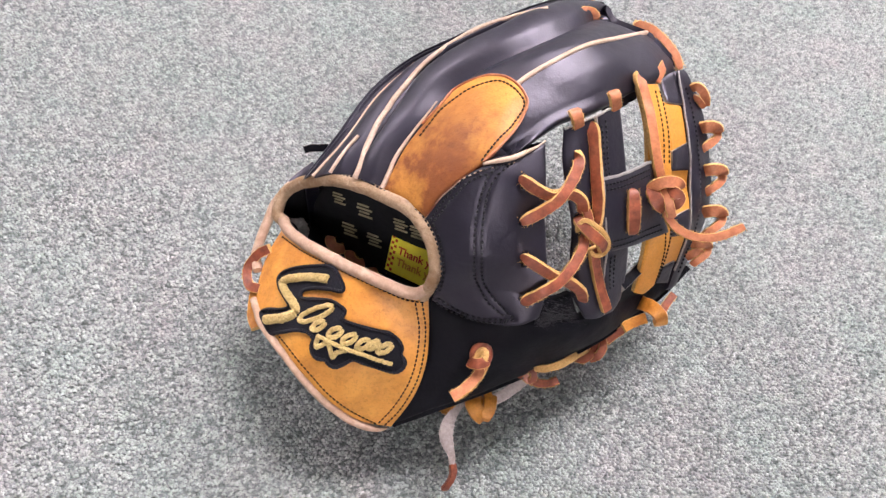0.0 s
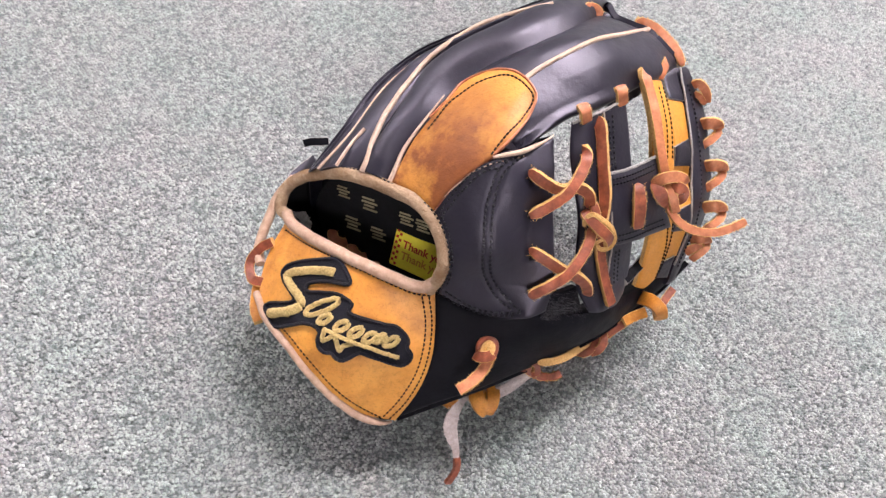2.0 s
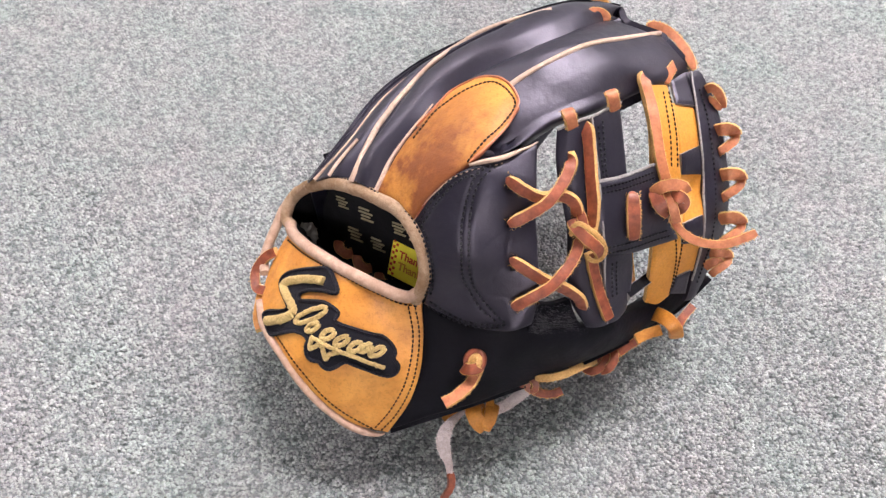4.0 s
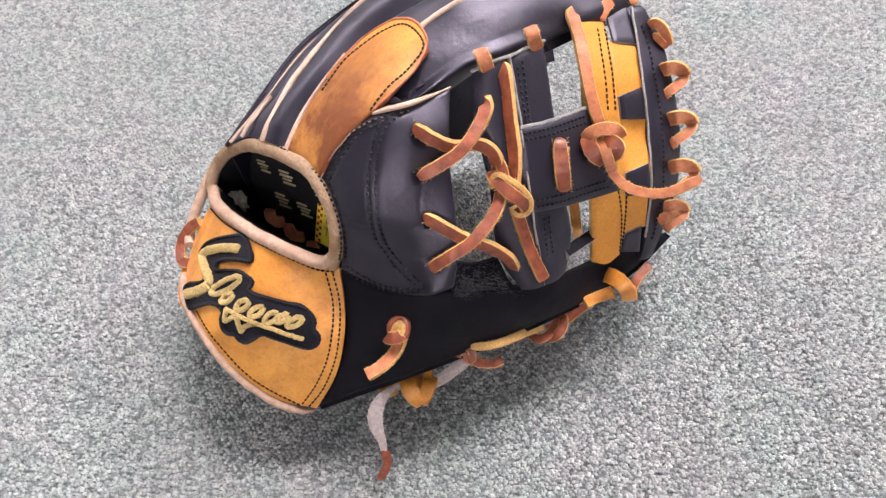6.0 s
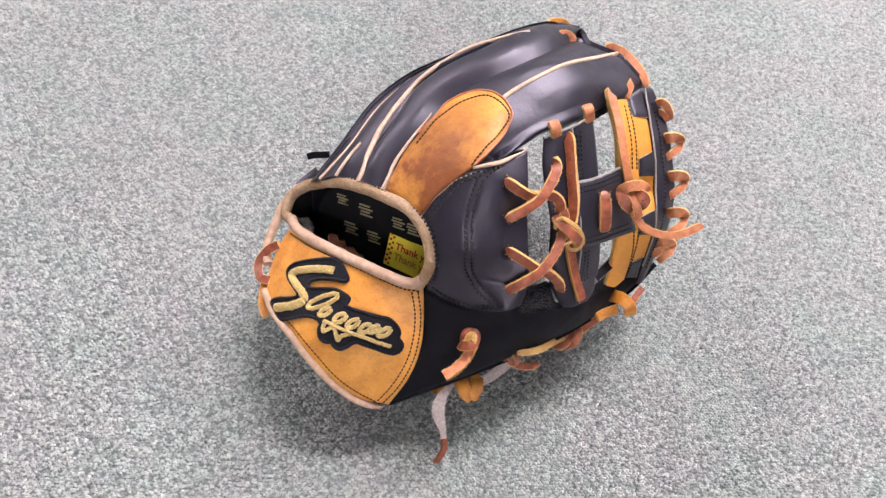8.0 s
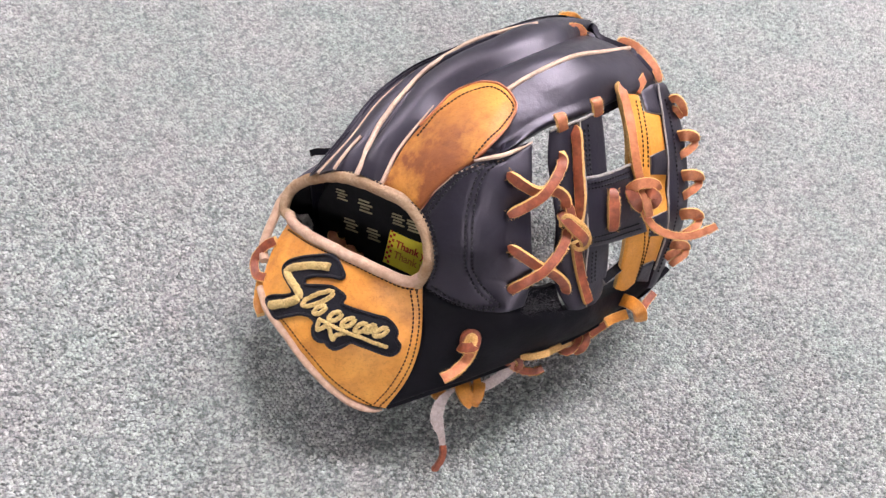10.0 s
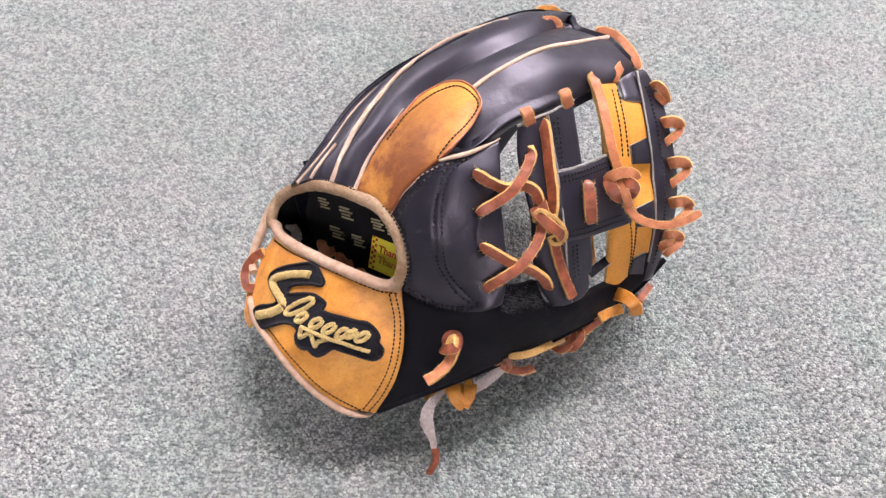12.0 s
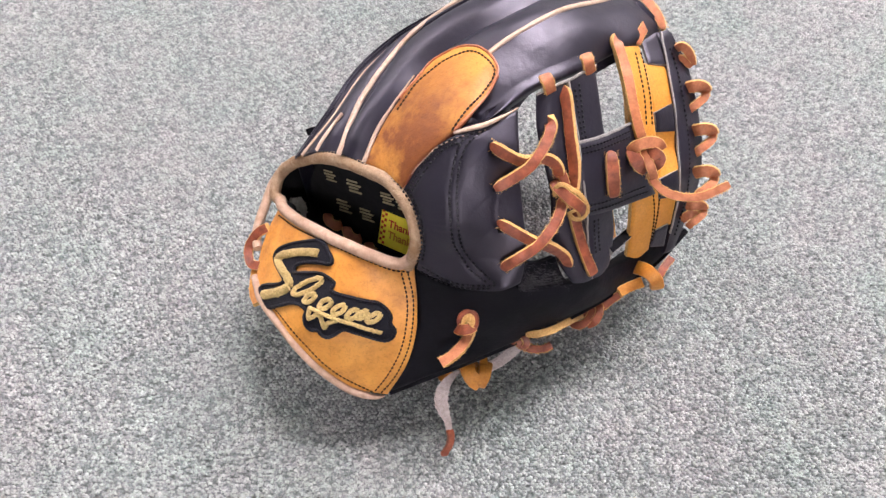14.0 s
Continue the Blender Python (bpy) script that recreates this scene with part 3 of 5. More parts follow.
INDEX_LOW = [
    [(65.0, 244.7, 150.9), (78.5, 245.1, 148.8), (86.3, 254.5, 146.6), (98.9, 263.3, 149.4), (114.5, 269.6, 149.2), (125.5, 282.5, 146.9), (138.0, 299.5, 143.3), (160.1, 305.9, 140.0), (180.9, 314.0, 137.1)],
    [(57.0, 225.6, 161.8), (70.9, 228.9, 163.7), (82.6, 239.0, 163.6), (94.5, 247.8, 166.3), (108.3, 254.9, 166.1), (122.3, 265.9, 163.0), (137.0, 281.0, 157.4), (151.8, 292.2, 156.8), (166.1, 309.4, 154.3)],
    [(48.4, 221.9, 154.0), (61.2, 227.4, 159.8), (72.5, 238.3, 163.0), (84.3, 247.8, 168.1), (97.9, 256.1, 170.3), (112.9, 265.6, 170.3), (129.0, 279.7, 165.9), (144.0, 294.2, 163.0), (159.6, 314.6, 157.8)],
    [(38.5, 217.8, 144.7), (50.0, 225.9, 155.2), (60.8, 237.7, 162.1), (72.5, 249.2, 168.7), (86.1, 260.1, 172.6), (102.0, 269.3, 175.6), (119.2, 282.7, 173.1), (136.4, 300.2, 166.6), (155.1, 322.2, 158.0)],
    [(28.4, 212.9, 135.9), (38.5, 223.6, 151.2), (49.0, 236.4, 162.0), (60.8, 251.2, 168.6), (74.7, 266.2, 172.7), (91.1, 276.8, 177.6), (109.0, 289.9, 177.6), (130.1, 309.5, 166.8), (153.6, 331.3, 154.4)],
]
INDEX_HIGH = [
    [(28.4, 212.9, 135.9), (38.5, 223.6, 151.2), (49.0, 236.4, 162.0), (60.8, 251.2, 168.6), (74.7, 266.2, 172.7), (91.1, 276.8, 177.6), (109.0, 289.9, 177.6), (130.1, 309.5, 166.8), (153.6, 331.3, 154.4)],
    [(23.5, 218.6, 133.2), (32.1, 231.7, 146.1), (42.7, 244.8, 156.6), (53.7, 259.4, 163.9), (67.5, 271.4, 170.6), (83.5, 279.7, 176.8), (101.8, 290.9, 177.9), (122.7, 309.5, 169.2), (144.5, 335.2, 154.9)],
    [(18.2, 224.3, 131.0), (25.2, 239.6, 141.6), (35.9, 253.0, 151.8), (47.1, 267.8, 158.7), (61.7, 277.4, 167.1), (78.2, 284.2, 174.0), (96.2, 294.1, 176.0), (116.1, 312.1, 169.4), (137.3, 341.1, 153.3)],
    [(14.7, 229.5, 127.4), (20.7, 246.7, 136.2), (31.6, 260.3, 146.2), (43.7, 275.6, 152.5), (59.4, 283.9, 161.9), (76.5, 290.4, 168.9), (93.7, 299.8, 171.6), (111.2, 317.7, 166.5), (133.5, 348.8, 149.1)],
]
MIDDLE = [
    [(14.8, 229.8, 127.5), (20.5, 246.6, 136.1), (31.4, 259.7, 146.0), (43.3, 274.6, 152.1), (58.9, 282.5, 161.3), (76.0, 288.7, 168.2), (93.5, 297.6, 170.9), (111.5, 314.9, 165.9), (131.6, 346.5, 148.3)],
    [(6.6, 232.1, 130.9), (13.5, 250.0, 139.5), (24.3, 266.2, 147.7), (36.7, 283.1, 153.6), (53.4, 291.4, 163.7), (71.6, 298.1, 171.4), (90.0, 308.6, 173.7), (109.7, 327.0, 167.8), (134.3, 353.2, 152.2)],
    [(-0.4, 237.2, 129.3), (8.7, 255.3, 137.8), (19.7, 274.2, 144.1), (32.4, 293.1, 149.5), (49.9, 301.9, 160.6), (68.9, 309.2, 168.8), (88.3, 321.3, 170.5), (109.6, 340.5, 163.6), (136.0, 359.6, 150.4)],
    [(-2.6, 242.5, 123.3), (8.3, 259.8, 131.9), (19.9, 279.6, 137.1), (32.6, 299.7, 141.9), (50.3, 308.7, 153.3), (69.5, 316.5, 161.9), (89.4, 329.5, 163.1), (111.4, 348.6, 155.4), (136.0, 362.3, 143.9)],
]
RING = [
    [(-2.6, 242.5, 123.3), (8.3, 259.8, 131.9), (19.9, 279.6, 137.1), (32.6, 299.7, 141.9), (50.3, 308.7, 153.3), (69.5, 316.5, 161.9), (89.4, 329.5, 163.1), (111.4, 348.6, 155.4), (136.0, 362.3, 143.9)],
    [(-10.9, 244.7, 121.0), (1.7, 262.1, 130.4), (14.5, 283.1, 136.9), (29.3, 303.0, 142.7), (48.4, 310.0, 154.7), (68.2, 317.2, 163.4), (88.2, 330.2, 164.6), (110.4, 349.2, 156.8), (135.0, 362.9, 145.3)],
    [(-17.9, 247.3, 116.7), (-3.5, 264.7, 126.7), (10.5, 286.9, 134.6), (27.3, 306.5, 141.4), (47.8, 311.6, 154.0), (68.1, 318.2, 162.7), (88.3, 331.1, 163.9), (110.6, 350.0, 156.2), (135.3, 363.7, 144.6)],
    [(-22.5, 249.7, 110.8), (-6.7, 267.1, 121.4), (8.3, 290.4, 130.6), (26.9, 309.8, 138.2), (48.6, 313.2, 151.3), (69.4, 319.2, 160.1), (89.8, 332.1, 161.2), (112.2, 351.0, 153.5), (136.9, 364.7, 142.0)],
]
LITTLE = [
    [(-22.5, 249.7, 110.8), (-6.7, 267.1, 121.4), (8.3, 290.4, 130.6), (26.9, 309.8, 138.2), (48.6, 313.2, 151.3), (69.4, 319.2, 160.1), (89.8, 332.1, 161.2), (112.2, 351.0, 153.5), (136.9, 364.7, 142.0)],
    [(-25.5, 250.6, 106.8), (-9.6, 269.6, 119.0), (6.1, 293.1, 129.0), (25.8, 311.6, 136.8), (47.7, 314.7, 150.3), (68.8, 320.3, 159.5), (89.3, 333.1, 160.6), (111.8, 352.1, 152.9), (136.7, 365.7, 141.4)],
    [(-26.5, 253.6, 100.7), (-10.5, 274.0, 114.6), (6.0, 297.7, 125.4), (26.8, 315.4, 133.4), (48.8, 318.2, 147.4), (70.2, 323.3, 156.9), (90.9, 336.2, 158.0), (113.5, 355.1, 150.4), (138.4, 368.8, 138.8)],
    [(-24.5, 257.6, 50.4), (-8.5, 278.0, 57.3), (8.0, 301.7, 62.7), (28.8, 319.4, 66.7), (50.8, 322.2, 73.7), (72.2, 327.3, 78.4), (92.9, 340.2, 79.0), (115.5, 359.1, 75.2), (140.4, 372.8, 69.4)],
    [(-22.5, 253.6, 4.0), (-6.5, 274.0, 4.0), (10.0, 297.7, 4.0), (30.8, 315.4, 4.0), (52.8, 318.2, 4.0), (74.2, 323.3, 4.0), (94.9, 336.2, 30.0), (117.5, 355.1, 60.0), (142.4, 368.8, 60.0)],
]
WELT_C = [(-0.7, 237.9, 126.3), (1.8, 243.2, 130.8), (3.7, 253.8, 130.3), (6.3, 261.0, 132.4), (9.4, 268.9, 134.4), (13.1, 275.5, 136.1), (16.7, 282.2, 137.9), (20.8, 288.3, 139.5), (28.5, 299.3, 142.8), (36.3, 305.7, 147.9), (47.1, 312.8, 152.6), (59.1, 317.5, 158.8), (76.0, 320.2, 165.9), (93.0, 322.7, 171.2)]
WELT_E = [(60.8, 251.2, 168.6), (74.7, 266.2, 172.7), (91.1, 276.8, 177.6), (109.0, 289.9, 177.6), (130.1, 309.5, 166.8), (153.6, 331.3, 154.4)]
WELT_D = [(12.6, 229.8, 130.3), (15.5, 236.2, 134.9), (17.5, 242.0, 136.8), (21.2, 247.9, 140.7), (27.6, 255.7, 146.8), (32.6, 261.8, 150.6), (36.7, 267.5, 153.2)]
WELT_A = [(-22.5, 249.7, 110.8), (-6.7, 267.1, 121.4), (8.3, 290.4, 130.6), (26.9, 309.8, 138.2), (48.6, 313.2, 151.3), (69.4, 319.2, 160.1)]
WELT_B = [(-13.4, 244.6, 120.8), (-10.3, 249.0, 124.2), (-6.2, 256.2, 125.7), (-0.4, 262.1, 130.4)]
PAD = [
    [(13.1, 228.2, 131.5), (17.4, 225.1, 132.8), (21.6, 221.3, 134.4), (25.4, 216.5, 136.5), (28.8, 211.7, 138.2), (31.8, 207.7, 138.7)],
    [(17.4, 238.0, 137.6), (22.6, 233.6, 141.0), (27.7, 228.4, 144.6), (32.0, 222.7, 147.3), (35.4, 217.4, 149.0), (38.1, 212.8, 149.6)],
    [(22.7, 247.6, 143.2), (29.1, 241.4, 148.6), (35.3, 234.5, 153.6), (40.5, 227.5, 157.0), (44.3, 221.5, 158.4), (47.0, 216.9, 157.9)],
    [(29.8, 255.4, 149.6), (36.9, 247.8, 156.4), (43.7, 240.2, 161.8), (49.2, 233.1, 164.7), (53.1, 227.0, 165.2), (55.8, 221.7, 164.6)],
    [(37.7, 262.4, 155.7), (44.8, 255.7, 161.8), (51.7, 248.4, 166.8), (57.3, 240.8, 169.7), (61.3, 234.3, 170.1), (63.7, 228.7, 169.0)],
    [(45.3, 272.7, 158.0), (52.4, 266.4, 164.2), (59.5, 258.3, 170.0), (65.2, 250.5, 172.8), (69.0, 244.3, 172.4), (71.0, 238.8, 170.5)],
    [(56.3, 274.2, 165.4), (61.8, 271.9, 169.6), (67.5, 267.7, 173.0), (72.1, 262.4, 174.2), (75.0, 255.6, 174.8), (75.8, 249.5, 174.1)],
]
ST_PAD = [(28.7, 247.9, 148.8), (33.8, 253.7, 153.3), (37.1, 257.8, 155.8), (42.2, 261.7, 158.9), (50.6, 267.3, 162.9), (59.0, 267.5, 168.4), (64.6, 265.6, 171.8), (70.1, 260.0, 173.8), (73.6, 253.6, 174.3), (74.4, 249.5, 173.7), (72.7, 245.1, 172.4), (67.3, 237.0, 170.8), (61.9, 230.8, 169.4), (57.3, 225.1, 166.3), (54.7, 221.6, 164.1)]
WEB_FOLD = [
    [(94.4, 244.5, 166.0), (99.7, 245.0, 168.6), (104.9, 247.4, 169.2), (110.2, 252.0, 167.6)],
    [(95.3, 232.2, 156.2), (101.5, 233.1, 158.5), (107.7, 235.8, 158.8), (113.9, 240.7, 157.0)],
    [(99.2, 221.1, 145.6), (105.2, 221.8, 147.9), (111.1, 224.3, 148.1), (117.1, 229.0, 146.2)],
    [(103.6, 211.3, 133.1), (109.1, 211.6, 135.5), (114.6, 213.7, 136.0), (120.1, 217.9, 134.5)],
    [(106.0, 202.2, 118.2), (111.8, 202.5, 120.5), (117.6, 204.6, 120.9), (123.3, 208.7, 119.3)],
    [(109.9, 193.8, 101.5), (116.0, 193.9, 104.0), (122.0, 195.6, 104.9), (128.1, 200.0, 102.9)],
    [(120.2, 186.3, 87.7), (124.1, 185.6, 89.3), (128.0, 186.7, 89.1), (131.9, 189.7, 87.3)],
]
WEB_STRIP = [
    [(110.2, 251.0, 168.7), (117.5, 256.6, 168.1), (124.9, 263.7, 166.2)],
    [(113.9, 239.7, 158.1), (121.0, 244.4, 157.8), (128.0, 250.2, 157.0)],
    [(117.1, 228.0, 147.4), (124.2, 232.5, 147.1), (131.0, 238.0, 146.5)],
    [(120.1, 217.0, 135.7), (127.3, 220.7, 135.7), (134.0, 225.8, 135.7)],
    [(123.2, 207.8, 120.6), (130.9, 211.8, 120.2), (137.8, 216.5, 120.7)],
    [(128.0, 199.2, 104.2), (135.9, 204.6, 100.9), (142.9, 211.0, 99.2)],
    [(131.8, 188.9, 88.6), (137.4, 193.2, 86.4), (141.8, 199.3, 84.7)],
]
WEB_BAR = [
    [(115.9, 226.8, 151.5), (125.9, 231.8, 149.8), (135.9, 238.7, 147.3), (146.0, 246.4, 144.9)],
    [(117.6, 218.3, 143.3), (128.6, 223.2, 141.7), (139.9, 230.6, 138.5), (151.5, 239.9, 134.2)],
    [(119.6, 210.8, 133.5), (131.9, 215.8, 131.8), (144.5, 223.6, 128.4), (157.5, 233.0, 123.9)],
    [(122.0, 204.4, 121.9), (135.9, 210.8, 118.4), (150.1, 219.3, 114.1), (164.4, 227.6, 111.5)],
]
WEB_TAN = [
    [(138.4, 280.3, 163.1), (146.0, 286.7, 158.5), (153.9, 292.5, 154.0)],
    [(142.8, 261.0, 153.6), (150.5, 264.9, 150.6), (158.2, 269.8, 147.6)],
    [(145.7, 244.8, 140.6), (154.0, 248.8, 136.7), (161.8, 253.8, 134.3)],
    [(148.9, 229.5, 126.3), (157.8, 233.7, 121.3), (165.9, 239.6, 118.6)],
    [(152.3, 219.2, 103.9), (161.4, 223.4, 97.9), (168.8, 227.7, 98.4)],
    [(156.2, 212.5, 73.0), (164.6, 215.7, 67.2), (170.8, 220.7, 68.3)],
]
WEB_OUTER = [
    [(155.4, 283.9, 149.9), (163.0, 286.4, 146.8), (170.7, 288.6, 143.3)],
    [(159.2, 261.5, 141.9), (166.2, 265.4, 138.1), (173.5, 269.1, 134.0)],
    [(164.1, 249.2, 122.7), (171.1, 253.7, 119.3), (177.7, 255.4, 118.5)],
    [(167.4, 232.3, 108.0), (173.3, 235.5, 107.3), (179.5, 238.4, 106.0)],
    [(169.4, 224.9, 78.0), (175.8, 228.8, 78.0), (182.7, 232.4, 77.4)],
]
RIM_BAND = [
    [(164.5, 304.1, 152.7), (168.7, 305.2, 153.0), (173.3, 307.8, 151.8)],
    [(169.8, 289.0, 145.1), (176.4, 293.3, 143.0), (183.3, 298.4, 140.1)],
    [(172.7, 273.3, 137.6), (180.5, 277.7, 135.0), (188.9, 283.6, 131.1)],
    [(175.8, 260.9, 126.6), (184.5, 265.2, 123.5), (194.0, 271.7, 118.4)],
    [(178.3, 248.2, 115.6), (186.9, 251.8, 112.5), (196.5, 258.2, 106.5)],
    [(180.6, 237.2, 102.0), (189.3, 243.3, 94.7), (198.1, 250.0, 87.4)],
    [(183.4, 233.4, 77.1), (189.4, 236.5, 73.3), (195.6, 241.2, 68.3)],
    [(182.7, 224.5, 57.8), (186.0, 225.7, 56.9), (189.4, 228.3, 55.4)],
]
TAB_A = [
    [(155.8, 296.7, 153.6), (160.5, 300.8, 153.0), (165.1, 304.3, 153.0)],
    [(157.3, 290.7, 151.5), (162.6, 293.9, 149.9), (167.8, 296.7, 148.6)],
    [(158.7, 284.1, 149.9), (164.5, 286.1, 147.6), (170.4, 288.4, 145.1)],
]
TAB_B = [
    [(161.1, 258.3, 140.1), (166.9, 263.5, 138.4), (173.0, 269.5, 136.1)],
    [(162.2, 255.6, 135.6), (168.2, 259.5, 133.8), (174.2, 263.3, 132.0)],
    [(163.3, 253.3, 130.7), (169.7, 256.6, 127.7), (176.0, 259.0, 125.6)],
]
TAB_C = [
    [(167.0, 235.2, 114.5), (172.5, 239.1, 113.8), (178.0, 243.1, 113.1)],
    [(167.5, 231.8, 110.3), (173.3, 234.8, 109.3), (179.2, 237.8, 108.3)],
    [(168.5, 229.5, 104.4), (174.8, 232.2, 102.3), (181.2, 235.0, 100.2)],
]
TAB_D = [
    [(172.0, 225.7, 79.9), (176.1, 228.1, 79.9), (180.3, 230.4, 80.1)],
    [(171.3, 223.7, 74.7), (176.3, 226.3, 72.9), (181.3, 228.8, 71.3)],
    [(170.6, 221.5, 69.8), (176.3, 223.9, 66.6), (182.0, 226.3, 63.5)],
]
RIM_PIPE = [(167.0, 304.4, 153.0), (170.3, 286.8, 145.1), (173.6, 266.2, 134.8), (177.3, 253.7, 120.0), (180.5, 236.7, 103.0), (183.4, 230.3, 71.5)]
ST_TAN1 = [(149.9, 285.3, 155.6), (152.3, 268.0, 150.9), (156.1, 251.1, 138.0)]
ST_TAN2 = [(153.5, 287.6, 153.7), (156.1, 269.9, 149.3), (159.7, 252.9, 136.3)]
ST_TAN3 = [(163.9, 229.2, 111.6), (167.1, 225.6, 95.1), (169.8, 220.7, 71.0)]
ST_TAN4 = [(167.8, 230.7, 109.9), (171.2, 227.4, 92.9), (172.8, 223.9, 74.6)]
ST_BAR1 = [(118.0, 224.3, 150.7), (129.5, 230.4, 148.5), (145.6, 242.3, 143.9)]
ST_BAR2 = [(118.5, 222.5, 149.0), (129.7, 228.3, 146.9), (146.3, 240.6, 141.9)]
ST_BAR3 = [(123.1, 206.4, 127.5), (137.3, 213.2, 124.8), (157.9, 226.2, 119.6)]
ST_BAR4 = [(123.8, 205.1, 124.8), (137.6, 211.9, 121.6), (159.8, 225.3, 116.4)]
ST_STRIP1 = [(114.0, 248.4, 166.2), (117.8, 234.6, 153.5), (119.3, 230.0, 149.2)]
ST_STRIP2 = [(116.1, 251.3, 167.0), (119.4, 235.1, 153.0), (121.0, 231.2, 149.1)]
ST_STRIP3 = [(129.0, 207.0, 115.6), (132.6, 197.2, 99.0)]
ST_STRIP4 = [(131.2, 208.3, 115.4), (134.8, 199.5, 98.1)]
LACE_X1A = [(72.2, 216.8, 161.7), (75.4, 214.4, 161.4), (81.1, 212.5, 158.8), (89.2, 213.2, 154.0), (98.2, 216.7, 152.2), (104.7, 215.8, 148.8), (107.6, 214.0, 140.6)]
LACE_X1B = [(74.4, 202.3, 146.4), (77.6, 202.8, 148.9), (84.8, 206.2, 151.8), (92.3, 211.5, 154.5), (98.6, 220.7, 158.3), (101.7, 229.7, 160.8), (102.3, 244.6, 152.7)]
LACE_X2A = [(77.0, 192.7, 134.7), (80.0, 190.5, 134.7), (86.2, 187.9, 132.6), (94.4, 187.0, 127.1), (104.7, 189.4, 118.0), (112.3, 191.0, 109.0), (115.8, 191.4, 102.1), (117.5, 192.2, 95.6)]
LACE_X2B = [(80.2, 178.0, 115.6), (83.6, 178.6, 119.5), (89.3, 179.9, 124.5), (97.0, 184.8, 126.8), (104.0, 193.0, 129.8), (108.1, 200.6, 133.1), (109.2, 207.2, 135.8)]
LACE_V1 = [(107.7, 248.5, 166.0), (108.6, 243.2, 166.5), (110.1, 237.1, 161.5), (112.0, 227.4, 153.6), (114.1, 217.7, 145.6), (114.3, 210.9, 137.8), (112.1, 208.5, 132.2)]
LACE_V2 = [(115.2, 204.7, 126.7), (118.8, 200.3, 117.3), (123.4, 194.7, 106.9), (129.9, 188.7, 94.9)]
LACE_L = [(106.3, 217.7, 144.1), (109.2, 211.8, 142.5), (111.2, 206.1, 137.5), (114.9, 205.0, 130.7)]
KNOT_A = [(104.2, 212.2, 140.2), (106.9, 207.0, 140.5), (111.2, 203.6, 138.9), (116.0, 202.6, 135.1), (119.7, 203.5, 129.0), (120.9, 205.3, 122.4)]
KNOT_RING = [(105.1, 207.5, 135.4), (105.1, 208.6, 140.0), (107.3, 208.9, 142.7), (111.4, 207.9, 141.5), (116.7, 206.2, 138.4), (120.6, 205.3, 133.1), (121.8, 203.9, 128.2), (120.0, 202.2, 124.9), (116.2, 201.7, 124.7), (113.4, 203.9, 126.3)]
LACE_SLOT = [(133.0, 228.9, 144.2), (133.1, 226.2, 143.4), (133.6, 222.2, 141.1), (134.7, 217.3, 135.6), (136.0, 214.5, 129.2), (136.3, 214.0, 126.3)]
TIE_A = [(97.7, 249.6, 172.7), (98.6, 247.1, 173.1), (99.7, 245.5, 171.7), (101.5, 244.9, 166.4)]
TIE_B = [(118.2, 263.4, 173.3), (119.0, 261.1, 173.4), (119.9, 259.4, 171.6), (121.9, 259.2, 165.7)]
TIE_C = [(157.3, 304.7, 156.2), (155.5, 300.5, 157.6), (153.2, 296.3, 157.8), (151.0, 292.1, 155.3)]
LACE_TAN = [(137.7, 290.4, 160.4), (137.5, 279.7, 165.8), (140.6, 271.5, 161.5), (143.5, 259.0, 155.7), (146.7, 248.8, 147.8), (150.9, 242.5, 139.4), (155.1, 238.6, 131.9)]
KNOT_CORE = [(148.1, 234.9, 135.7), (151.7, 232.9, 136.0), (155.8, 232.0, 135.9), (159.0, 232.5, 135.6)]
KNOT_B1 = [(145.5, 235.2, 135.6), (146.2, 234.4, 140.3), (149.3, 234.1, 143.8), (153.7, 234.3, 144.8), (157.5, 234.3, 143.5), (160.0, 235.4, 139.6)]
KNOT_B2 = [(146.3, 235.6, 137.3), (146.8, 230.8, 137.4), (149.1, 227.9, 135.3), (153.2, 227.6, 131.9)]
KNOT_B3 = [(153.2, 232.4, 139.7), (155.9, 229.9, 141.4), (158.1, 228.5, 140.1), (157.7, 227.1, 137.6), (156.0, 227.7, 133.8)]
KNOT_B4 = [(151.3, 232.9, 138.5), (153.1, 228.7, 138.0), (155.1, 225.6, 134.6), (157.1, 223.5, 130.7)]
TAIL = [(156.4, 229.8, 126.7), (158.7, 226.2, 124.6), (162.6, 222.5, 122.8), (167.8, 219.6, 122.0), (174.1, 217.8, 122.4), (181.5, 217.2, 124.1), (188.6, 218.6, 127.4), (194.5, 220.4, 130.8)]
LOOP_A = [(177.5, 300.3, 146.0), (178.7, 298.2, 148.8), (182.0, 296.9, 147.2), (184.3, 294.9, 144.5), (186.1, 294.3, 140.1)]
LOOP_B = [(182.9, 283.4, 133.2), (184.7, 280.9, 136.7), (187.8, 280.5, 137.7), (191.2, 281.2, 136.2), (194.6, 283.9, 131.5)]
LOOP_C = [(187.9, 265.5, 119.2), (189.7, 263.1, 122.8), (192.8, 262.7, 123.9), (196.1, 263.4, 122.4), (199.6, 265.7, 117.5)]
LOOP_D = [(190.3, 248.1, 104.7), (192.0, 246.0, 108.5), (195.1, 245.6, 109.5), (198.5, 246.1, 108.0), (202.0, 248.2, 103.1)]
LOOP_E = [(191.9, 242.0, 81.6), (193.4, 240.0, 85.3), (196.1, 239.8, 86.3), (199.2, 240.3, 84.7), (202.4, 242.4, 79.7)]
LOOP_F = [(190.2, 237.2, 75.9), (191.6, 236.7, 80.0), (194.6, 237.2, 81.6), (198.3, 238.9, 77.7)]
